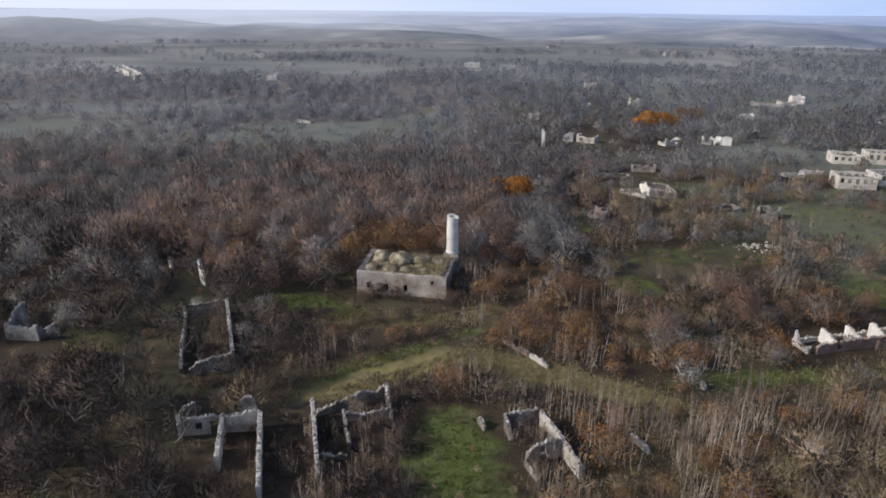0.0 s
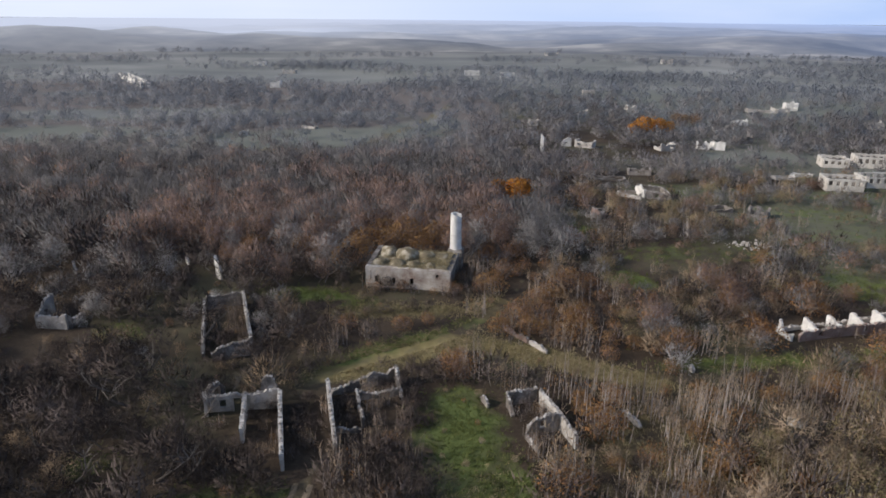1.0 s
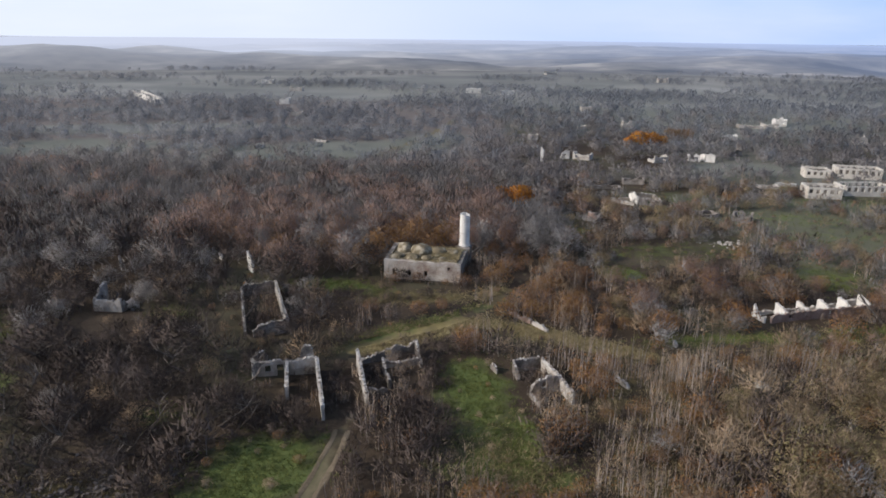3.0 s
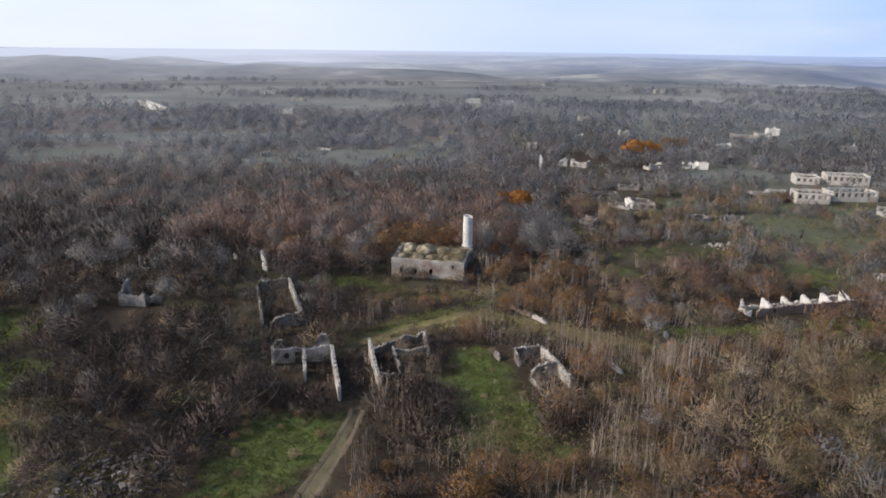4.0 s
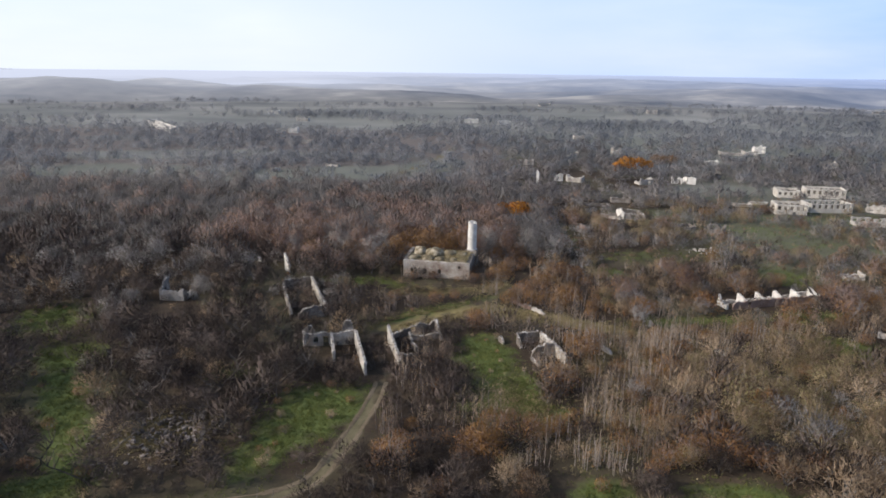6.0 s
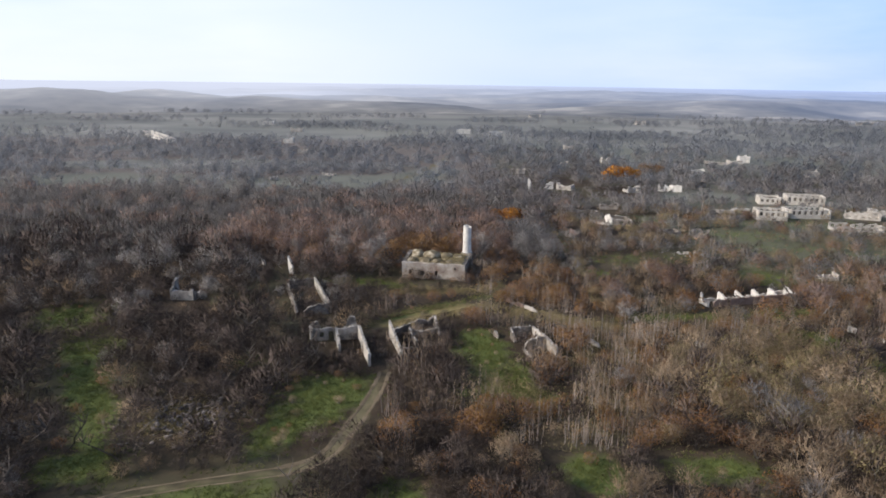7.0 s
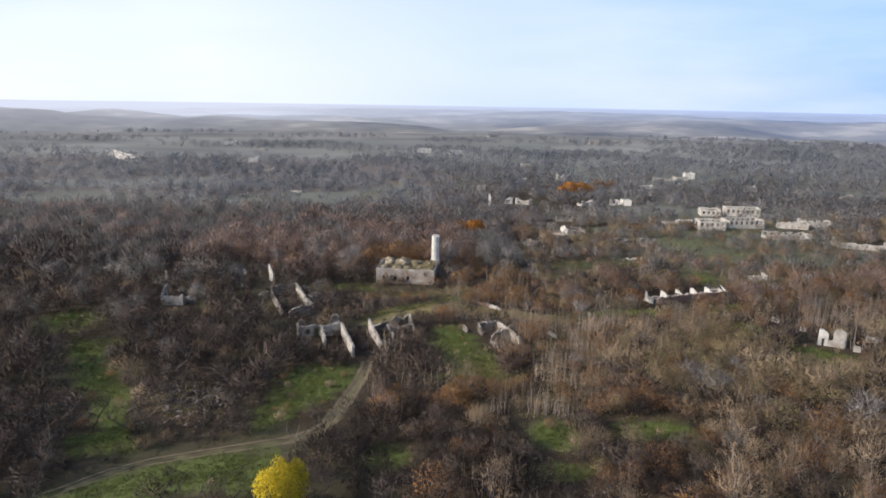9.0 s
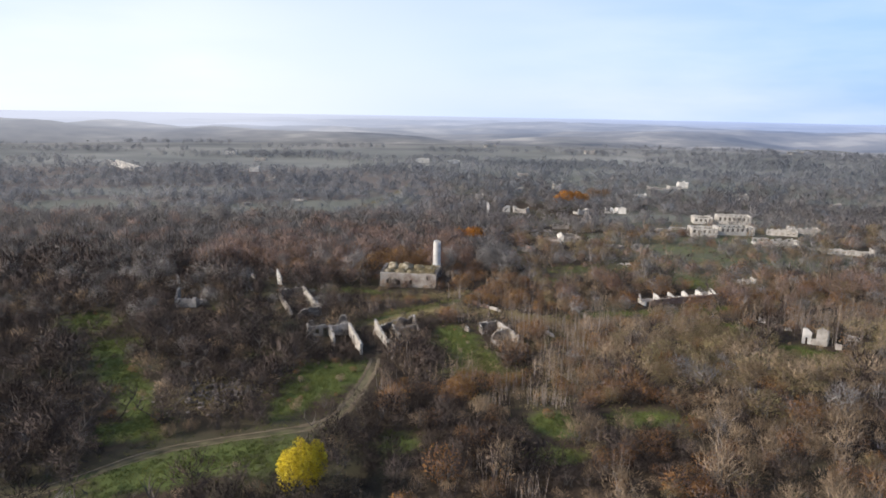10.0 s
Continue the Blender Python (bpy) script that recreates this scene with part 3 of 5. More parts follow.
# ---- the ruined houses round the crossing ----
# light put into colour: sunlit side walls in paler plaster, dim fronts in darker render
ruin("ruined_house", (-24.5, 61.5), "roofless house of pale stone with broken gables beside the track", [
    ((-30.7, 66.0), (-21.9, 67.6), [(0, 2.6), (0.3, 2.5), (1, 2.6)], 0.5, [(1.6, 2.4, 0.7, 1.8), (3.3, 4.3, 0.0, 1.9)], DIM_RENDER),
    ((-29.6, 69.6), (-30.6, 66.3), [(0, 1.6), (0.25, 2.9), (0.7, 3.5), (1, 3.3)], 0.45, [(1.0, 2.2, 1.2, 2.5)], STONE),
    ((-30.7, 65.7), (-30.4, 64.9), [(0, 3.2), (0.6, 3.0), (1, 2.4)], 0.5, [], PLASTER),
    ((-25.9, 66.5), (-24.5, 59.8), [(0, 2.5), (0.5, 2.3), (1, 2.0)], 0.5, [(2.2, 3.1, 0, 1.9)], PLASTER),
    ((-21.7, 67.3), (-18.6, 54.8), [(0, 2.7), (0.5, 2.5), (1, 2.4)], 0.5, [(5, 6, 0.8, 1.9)], PLASTER),
    ((-24.2, 67.6), (-22.2, 68.0), [(0, 2.6), (0.15, 4.2), (0.8, 4.4), (1, 2.9)], 0.45, [], STONE)], STONE)
ruin("ruined_house", (-11.5, 66), "overgrown roofless stone house of several rooms", [
    ((-16.1, 70.4), (-13.2, 58.0), [(0, 2.6), (0.5, 2.3), (1, 1.8)], 0.5, [], PLASTER),
    ((-15.8, 70.8), (-7.4, 74.6), [(0, 0.5), (0.3, 1.3), (0.6, 2.0), (0.85, 1.7), (1, 2.4)], 0.5, [(4, 5, 0.7, 1.6)]),
    ((-7.4, 74.4), (-6.3, 69.6), [(0, 2.7), (0.3, 2.4), (0.6, 1.2), (1, 0.7)], 0.5, []),
    ((-12.2, 69.6), (-10.6, 63.4), [(0, 1.5), (0.5, 1.1), (1, 1.6)], 0.45, [(2, 3, 0, 1.0)]),
    ((-14.0, 62.3), (-10.8, 62.6), [(0, 0.9), (1, 0.6)], 0.45, []),
    ((-12.0, 69.8), (-6.8, 70.6), [(0, 1.3), (0.5, 0.8), (1, 1.6)], 0.45, [])], STONE)
ruin("ruined_house", (-34.5, 90), "oblong roofless house with pale stone walls", [
    ((-41.4, 97.4), (-35.7, 99.6), [(0, 2.4), (1, 2.6)], 0.5, []),
    ((-35.6, 99.4), (-29.4, 82.0), [(0, 2.8), (0.5, 2.4), (0.95, 2.3), (1, 3.0)], 0.5, [], PLASTER),
    ((-41.6, 97.1), (-36.1, 80.2), [(0, 2.2), (0.4, 1.5), (0.7, 2.2), (1, 1.2)], 0.5, []),
    ((-34.5, 79.4), (-29.5, 81.6), [(0, 1.4), (0.2, 2.3), (1, 2.6)], 0.5, [])], STONE)
ruin("ruin_fragment", (-43.6, 111), "tall pale leftover of a wall among the trees", [
    ((-44.4, 112.0), (-43.0, 110.4), [(0, 4.4), (0.4, 3.8), (1, 1.9)], 0.5, [])], WHITE)
ruin("ruined_house", (-64, 94), "grey house shell sunk in dark scrub", [
    ((-65.8, 89.4), (-60.6, 88.9), [(0, 2.0), (0.4, 2.3), (0.75, 2.1), (1, 2.6)], 0.5, [], DIM_RENDER),
    ((-66.4, 95.5), (-65.9, 89.6), [(0, 3.5), (0.4, 3.3), (0.7, 2.4), (1, 2.1)], 0.5, [], DIM_RENDER),
    ((-60.4, 89.1), (-60.6, 94.0), [(0, 2.2), (0.3, 1.2), (1, 0.7)], 0.5, [])], STONE)
ruin("ruined_house", (12, 64), "broken house with one long pale wall and a gable", [
    ((11.8, 69.0), (14.8, 59.2), [(0, 2.0), (0.5, 2.2), (1, 1.9)], 0.5, [], PLASTER),
    ((9.2, 61.6), (13.2, 63.2), [(0, 0.9), (0.2, 2.2), (0.7, 2.6), (1, 2.3)], 0.45, [(1.7, 2.5, 0.9, 1.9)]),
    ((7.6, 68.4), (11.4, 69.5), [(0, 2.1), (1, 2.0)], 0.45, []),
    ((7.4, 68.2), (8.0, 65.6), [(0, 2.1), (0.5, 1.3), (1, 0.4)], 0.45, []),
    ((9.1, 61.3), (10.3, 58.6), [(0, 0.9), (0.6, 0.5), (1, 0.9)], 0.4, [])], STONE)
ruin("ruin_fragment", (22.8, 65), "short pale fallen wall among saplings", [((22.1, 66.6), (23.5, 63.6), [(0, 0.7), (0.6, 0.9), (1, 0.4)], 0.45, [])], PLASTER)
ruin("ruin_fragment", (4.5, 68.5), "pale wall stump beside the green clearing", [((4.2, 69.4), (5.0, 67.6), [(0, 0.6), (0.5, 1.2), (1, 0.5)], 0.4, [])], STONE)
ruin("ruin_fragment", (11.5, 86.5), "low pinkish brick wall under rust-brown bushes", [
    ((8.7, 90.6), (12.2, 85.6), [(0, 1.1), (0.5, 0.6), (1, 0.9)], 0.4, []),
    ((12.4, 85.4), (14.6, 82.2), [(0, 0.7), (0.5, 1.1), (1, 0.7)], 0.4, [], PLASTER)], BRICK)


ruin("ruined_house", (57, 175.5), "low house shell with one white gable and a dark front", [
    ((53.6, 179.2), (54.6, 173.6), [(0, 2.0), (0.5, 3.1), (1, 2.2)], 0.5, [], WHITE),
    ((54.9, 173.4), (61.6, 172.2), [(0, 2.2), (0.6, 1.8), (1, 1.0)], 0.5, [(2.5, 3.4, 0.5, 1.4)], STONE),
    ((61.4, 172.5), (60.6, 178.6), [(0, 1.4), (1, 2.2)], 0.5, [], STONE),
    ((60.4, 179.0), (53.8, 179.6), [(0, 2.0), (1, 2.6)], 0.5, [], STONE),
    ((47.6, 176.6), (53.2, 172.2), [(0, 1.6), (0.5, 0.9), (1, 1.3)], 0.5, [], PLASTER)], STONE)
ruin("ruined_house", (102.5, 245.5), "white house end wall beside a broken arch", [
    ((101.2, 244.9), (104.4, 243.6), [(0, 3.0), (0.5, 3.3), (1, 2.9)], 0.5, [], WHITE),
    ((100.8, 249.2), (101.0, 245.2), [(0, 2.4), (1, 3.0)], 0.5, [], WHITE),
    ((96.6, 245.6), (98.9, 244.9), [(0, 2.2), (0.5, 2.7), (1, 2.0)], 0.5, [(0.6, 1.6, 0, 1.8)], WHITE)], WHITE)
for label_, p0, p1, top_, mat_ in (
        ("thin pale wall piece leaning in grey scrub", (-100.6, 121.0), (-99.4, 118.6), 2.8, WHITE),
        ("thin pale wall corner still standing in dark woods", (-72.4, 113.4), (-71.6, 112.2), 2.6, DIM_RENDER),
        ("small pale wall remnant among leafless trees", (-53.0, 119.4), (-52.0, 118.2), 1.5, PLASTER),
        ("short pale wall stump among leafless trees", (-50.4, 104.8), (-49.8, 103.8), 1.1, PLASTER),
        ("small pale wall stub beside dry bushes", (76.2, 73.0), (77.6, 72.2), 1.3, PLASTER),
        ("small grey wall stub beside dry bushes", (79.6, 67.2), (80.8, 66.7), 0.9, PLASTER),
        ("low pale wall remnant in dry grass", (90.0, 60.2), (92.6, 59.4), 1.2, PLASTER),
        ("narrow white stone post among bushes", (49.2, 54.0), (49.7, 53.7), 1.3, PLASTER),
        ("narrow white wall stub in rust-brown scrub", (34.5, 78.0), (34.9, 77.4), 1.0, PLASTER),
        ("broken pale wall in the sapling thicket", (42.0, 64.8), (43.8, 64.0), 1.2, PLASTER),
        ("pinkish wall remnant on the grassy slope", (36.2, 155.5), (39.2, 153.2), 2.0, BRICK)):
    ruin("ruin_fragment", ((p0[0] + p1[0]) / 2, (p0[1] + p1[1]) / 2), label_, [(p0, p1, [(0, top_), (0.5, top_ * 0.8), (1, top_ * 0.55)], 0.5, [])], mat_)
ruin("chimney_stack", (34.6, 238), "lone tall pale chimney stack above the scrub", [((34.1, 238.3), (35.2, 238.0), [(0, 6.6), (0.6, 6.2), (1, 5.0)], 1.0, [])], WHITE, category="chimney")


def build_shed():
    o, turn, deep = Vector((53.9, 87.4)), 14.0, 3.7
    c, s = math.cos(radians(turn)), math.sin(radians(turn))

    def at(u, v):
        return (o.x + u * c - v * s, o.y + u * s + v * c)

    walls = [(at(1.0, 0), at(22.8, 0), [(0, 1.1), (0.05, 1.7), (1, 1.75)], 0.5, [(3.5, 4.3, 0.6, 1.4), (12, 12.9, 0.6, 1.4)], BRICK),
             (at(22.8, deep), at(0, deep), [(0, 1.4), (0.3, 0.6), (0.7, 0.5), (1, 1.0)], 0.45, [], PLASTER)]
    for u in (0, 4.6, 9.1, 13.6, 18.1, 22.6):
        walls.append((at(u, deep - 0.3), at(u, 0.28), [(0, 2.3), (0.15, 2.4), (0.9, 1.6), (1, 1.5)] if u else [(0, 2.4), (0.12, 2.2), (0.3, 0.9), (0.8, 0.7), (1, 1.5)], 0.42, []))
    ruin("ruined_shed", (o.x, o.y), "long roofless shed with a row of white cross walls", walls, WHITE)


build_shed()
ruin("ruined_gate", (80.5, 57), "pale two-piece ruined facade standing alone", [
    ((77.9, 58.4), (79.5, 57.6), [(0, 3.5), (0.6, 3.3), (1, 2.7)], 0.6, [(0.65, 1.15, 0.0, 1.5)], WHITE),
    ((79.55, 57.55), (80.3, 57.2), [(0, 1.3), (1, 1.5)], 0.6, [], PLASTER),
    ((80.35, 57.15), (82.3, 56.2), [(0, 3.4), (0.5, 3.8), (1, 3.6)], 0.6, [], PLASTER),
    ((82.5, 56.4), (83.2, 59.2), [(0, 3.4), (0.5, 2.2), (1, 1.6)], 0.6, [], PLASTER)], PLASTER)
ruin("ruin_fragment", (83.8, 54.3), "squat pale wall block beside the ruined facade", [((83.2, 54.6), (84.3, 54.1), [(0, 1.4), (1, 1.1)], 0.6, [])], PLASTER)

# ---- houses farther off ----
G = "far ruins of the village"
shell("school", 116.2, 186.6, 10, 7, 3.7, -11, CREAM, "roofless pale stone school block with window openings", 5, 0.1, 1.7, 3.0, 0.12, G, category="school")
shell("school", 132.0, 191.2, 15, 7, 3.3, 0.7, CREAM, "roofless pale stone school wing with window openings", 7, 0.1, 1.5, 2.9, 0.15, G, category="school")
shell("school", 145.2, 217.0, 14.2, 7, 3.7, -15.5, CREAM, "tall roofless pale school hall with a row of windows", 7, 0.1, 1.5, 3.0, 0.1, G, category="school")
shell("school", 131.5, 219, 8, 7, 3.0, -14, CREAM, "low roofless annexe of the school", 4, 0.3, 1.0, 2.2, 0.3, G, category="school")
FAR_SHELLS = [  # x, y, length, depth, height, turn, whiteness, windows
    (152.5, 189.5, 15, 8, 3.4, -28, 1, 5), (164, 193, 15, 8, 3.2, -12, 1, 4), (136.8, 168, 21, 7, 3.0, -6, 1, 6), (154, 151, 22, 8, 3.4, -22, 1, 6), (148.5, 158, 1.5, 2, 3, 0, 1, 0), (93.4, 110, 5.5, 4, 2.6, 0, 1, 2),
    (37, 155, 5, 5, 2.4, -20, 0, 2), (52, 177, 6, 5, 1.2, -10, 0, 0), (79, 157, 6, 5, 3.2, -30, 0, 2), (71, 162, 7, 5, 1.6, 10, 0, 1), (96.5, 247, 4, 3, 3.0, -20, 2, 1),
    (53, 250, 9, 6, 3.0, -30, 1, 2), (46, 252, 4, 4, 3.5, 0, 2, 1), (61, 203, 9, 6, 2.4, -10, 0, 1), (82, 245, 8, 6, 3.0, 15, 1, 2), (105, 199, 8, 5, 1.4, 0, 1, 0), (113, 203, 8, 3, 1.2, 0, 2, 0),
    (50, 196, 12, 5, 0.8, -5, 0, 0), (186, 362, 8, 8, 4.6, -10, 2, 2), (166, 352, 20, 8, 2.2, -10, 1, 4), (176, 352, 10, 8, 2.6, 0, 1, 2), (135, 305, 8, 6, 3, 0, 2, 1), (195, 300, 7, 6, 4, 0, 1, 1), (235, 275, 8, 5, 2, 0, 1, 1),
    (68, 335, 7, 6, 3, 10, 1, 1), (95, 345, 6, 6, 4, 0, 1, 1), (39, 300, 5, 5, 3, 0, 1, 1), (88, 420, 9, 6, 4, 0, 1, 1), (20, 560, 16, 8, 4, 0, 2, 3), (48, 545, 14, 7, 4, 10, 2, 3), (-130, 560, 14, 8, 4, 0, 1, 2),
    (-115, 452, 9, 6, 5, 0, 2, 1), (-118, 425, 8, 6, 4, 20, 1, 1), (-92, 385, 8, 6, 3, 0, 1, 1), (-84, 268, 5, 4, 2.2, 20, 1, 1), (-60, 285, 9, 3, 1.4, -25, 1, 0), (130, 860, 20, 9, 4, 20, 1, 3), (230, 720, 14, 9, 5, 0, 1, 2),
    (480, 480, 14, 9, 5, 0, 2, 2), (500, 500, 9, 8, 4, 0, 2, 1), (560, 830, 40, 10, 4, 30, 1, 4), (-175, 640, 14, 8, 4, 0, 2, 2), (118, 260, 8, 5, 3, 15, 0, 1), (25, 236, 3, 3, 3, 10, 0, 0)]
for fx, fy, fl, fd, fh, ft, fw, fn in FAR_SHELLS:
    shell("ruined_house", fx, fy, fl * 0.75, fd * 0.75, fh * (0.78 if fy < 240 else 1.05), ft, (STONE, PLASTER, WHITE)[fw], ("grey broken house shell in scrub", "pale roofless house shell among bushes", "white house shell standing out of the scrub")[fw], fn, 0.25, 0.8, min(1.9, fh * 0.55), 1.6, G)
shell("long_barn", -220, 474, 82, 6, 3.6, -56.4, WHITE, "long white barn walls on the far slope", 12, 0.1, 1.2, 2.6, 0.1, G, category="barn")


# ---- hazy hills on the skyline ----
def build_backdrop():
    """Low rolling grassland; haze is painted in as a glow that grows with distance."""
    n, m, r0, r1 = 520, 96, 880.0, 5000.0
    az, r = np.meshgrid(np.linspace(-52, 60, n + 1), r0 * (r1 / r0) ** (np.arange(m + 1) / m))
    x, y = r * np.sin(np.radians(az)), r * np.cos(np.radians(az))

    def bump(a0, aw, d0, dw):
        return np.exp(-((az - a0) / aw) ** 2 - ((r - d0) / dw) ** 2)

    def rough_(sx, sy, k):
        return np.array([noise.noise(Vector((p / sx, q / sy, k))) for p, q in zip(x.ravel(), y.ravel())]).reshape(x.shape)

    near = np.clip((r - r0) / 260, 0, 1)
    z = -6 + 6 * near + near * np.clip((4700 - r) / 1500, 0.1, 1) * (15 * rough_(520, 380, 1) + 8 * rough_(210, 160, 4) + 3.5 * rough_(85, 70, 9) + 1.2 * rough_(35, 30, 12))
    z += near * (15 * bump(-27, 12, 1260, 240) + 9 * bump(-8, 9, 1120, 160) + 16 * bump(13, 7, 1950, 330) + 10 * bump(24, 9, 1400, 220) + 12 * bump(40, 9, 1600, 300))
    # haze painted as emission: thicker far off and in a misty hollow on the left
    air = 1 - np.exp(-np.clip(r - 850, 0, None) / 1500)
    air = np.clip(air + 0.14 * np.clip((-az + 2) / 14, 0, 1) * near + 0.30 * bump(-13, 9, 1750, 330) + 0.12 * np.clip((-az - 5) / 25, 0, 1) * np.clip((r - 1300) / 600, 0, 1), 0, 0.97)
    i = (np.arange(m)[:, None] * (n + 1) + np.arange(n)[None]).ravel()
    mat = material("hazy_steppe", [(0.06, 0.064, 0.066), (0.135, 0.13, 0.12), (0.20, 0.188, 0.165), (0.36, 0.33, 0.28)], 0.005, 0.035, contrast=2.1)
    t, l = mat.node_tree.nodes, mat.node_tree.links
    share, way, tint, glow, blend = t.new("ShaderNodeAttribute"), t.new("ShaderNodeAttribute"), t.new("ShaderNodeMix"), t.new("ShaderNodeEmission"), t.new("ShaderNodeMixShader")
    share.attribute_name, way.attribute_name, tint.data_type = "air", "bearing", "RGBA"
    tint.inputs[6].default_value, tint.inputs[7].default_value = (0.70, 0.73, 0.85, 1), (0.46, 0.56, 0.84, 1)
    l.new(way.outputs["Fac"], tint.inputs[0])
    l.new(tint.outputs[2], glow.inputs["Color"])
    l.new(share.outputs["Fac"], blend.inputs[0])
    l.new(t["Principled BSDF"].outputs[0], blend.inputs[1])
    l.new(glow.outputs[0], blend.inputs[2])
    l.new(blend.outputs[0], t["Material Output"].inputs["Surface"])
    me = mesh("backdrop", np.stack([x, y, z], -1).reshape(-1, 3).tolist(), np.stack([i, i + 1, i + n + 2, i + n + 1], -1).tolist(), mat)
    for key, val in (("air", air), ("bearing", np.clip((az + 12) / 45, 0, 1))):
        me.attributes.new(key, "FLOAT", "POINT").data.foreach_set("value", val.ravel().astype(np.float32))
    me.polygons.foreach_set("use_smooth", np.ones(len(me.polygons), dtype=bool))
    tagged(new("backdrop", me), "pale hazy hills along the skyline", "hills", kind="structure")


build_backdrop()

# ---- plants: shapes ----
def tube(verts, faces, p, q, r0, r1, n=3):
    d = (q - p).normalized()
    a = d.orthogonal().normalized()
    b = d.cross(a)
    k = len(verts)
    for i in range(n):
        o = a * math.cos(2 * math.pi * i / n) + b * math.sin(2 * math.pi * i / n)
        verts.append(p + o * r0)
        if r1:
            verts.append(q + o * r1)
    if not r1:
        verts.append(q)
    for i in range(n):
        j = (i + 1) % n
        if r1:
            faces.append((k + 2 * i, k + 2 * j, k + 2 * j + 1, k + 2 * i + 1))
        else:
            faces.append((k + i, k + j, k + n))


def aim(rng, out, up):
    a = rng.uniform(0, 2 * math.pi)
    return Vector((math.cos(a) * out, math.sin(a) * out, up)).normalized()


def leaves(lv, lf, rng, p, count, size, spread):
    for _ in range(count):
        o = Vector((rng.gauss(0, spread), rng.gauss(0, spread), rng.gauss(0, spread * 0.8)))
        blade(lv, lf, p + o, Vector((rng.uniform(-1, 1), rng.uniform(-1, 1), rng.uniform(-0.8, 0.6))), size * rng.uniform(0.7, 1.4), size * rng.uniform(0.7, 1.0), rng)


def crown(cv, cf, rng, centre, rx, rz, count, length, width, up=0.35, hollow=2.4):
    """Fine twigs that fill a rounded, uneven head and point outwards."""
    lobes = [(aim(rng, 1, rng.uniform(-0.3, 1.0)), rng.uniform(0.75, 1.2)) for _ in range(7)]
    for _ in range(count):
        d = Vector((rng.gauss(0, 1), rng.gauss(0, 1), rng.gauss(0, 1) + 0.25)).normalized()
        best = max(lobes, key=lambda q: q[0].dot(d))
        r = rng.random() ** (1 / hollow) * best[1]
        p = centre + Vector((d.x * rx * r, d.y * rx * r, d.z * rz * r))
        if p.z < 0.1:
            p.z = rng.uniform(0.1, 0.6)
        way = d * 0.8 + Vector((0, 0, up)) + Vector((rng.gauss(0, 0.45), rng.gauss(0, 0.45), rng.gauss(0, 0.35)))
        blade(cv, cf, p - way.normalized() * length * 0.4, way, length * rng.uniform(0.6, 1.4), width * rng.uniform(0.7, 1.3), rng)


def tree_shape(seed, high, wide=2.3, limbs=9, twigs=480, leaf=0, leaf_size=0.2, thick=0.12, twig=0.065, length=0.65, up=0.35):
    """Trunk and limbs; fine twigs; leaves."""
    rng = random.Random(seed)
    tv, tf, cv, cf, lv, lf = [], [], [], [], [], []
    p, lean = Vector((0, 0, -0.2)), aim(rng, 0.12, 1)
    stations = []
    for i in range(3):
        q = p + (lean + aim(rng, 0.14, 0)) * high * 0.22
        tube(tv, tf, p, q, thick * (1 - i * 0.25), thick * (0.75 - i * 0.22), 4)
        stations += [(p.lerp(q, 0.6), i), (q, i)]
        p = q
    for _ in range(limbs):
        start, lvl = rng.choice(stations[1:])
        d = aim(rng, 0.8, rng.uniform(0.5, 1.5))
        size = high * rng.uniform(0.28, 0.48)
        mid = start + d * size * 0.5
        end = mid + (d + Vector((0, 0, 0.45)) + aim(rng, 0.25, 0)).normalized() * size * 0.5
        tube(tv, tf, start, mid, thick * 0.42, thick * 0.28, 3)
        tube(tv, tf, mid, end, thick * 0.28, 0, 3)
    centre = Vector((lean.x * high * 0.5, lean.y * high * 0.5, high * 0.60))
    crown(cv, cf, rng, centre, wide, high * 0.40, twigs, length, twig, up)
    if leaf:
        crown(lv, lf, rng, centre, wide * 1.02, high * 0.40, leaf, leaf_size * 1.3, leaf_size, 0.0, 2.8)
    return tv, tf, cv, cf, lv, lf


def shrub_shape(seed, high, wide=2.0, stems=9, twigs=420, leaf=0, leaf_size=0.2, twig=0.06, length=0.6, up=0.5):
    """Many stems from one root, arching outwards, under a low rounded head."""
    rng = random.Random(seed)
    tv, tf, cv, cf, lv, lf = [], [], [], [], [], []
    for _ in range(stems):
        base = Vector((rng.uniform(-0.5, 0.5), rng.uniform(-0.5, 0.5), -0.15))
        d = aim(rng, 0.7 * rng.uniform(0.15, 1), 1)
        size = high * rng.uniform(0.6, 1.0)
        mid = base + d * size * 0.5
        end = mid + (d + Vector((0, 0, 0.5)) + aim(rng, 0.3, 0)).normalized() * size * 0.5
        tube(tv, tf, base, mid, 0.04, 0.026)
        tube(tv, tf, mid, end, 0.026, 0)
    centre = Vector((0, 0, high * 0.48))
    crown(cv, cf, rng, centre, wide, high * 0.52, twigs, length, twig, up)
    if leaf:
        crown(lv, lf, rng, centre, wide * 1.03, high * 0.54, leaf, leaf_size * 1.3, leaf_size, 0.0, 2.8)
    return tv, tf, cv, cf, lv, lf


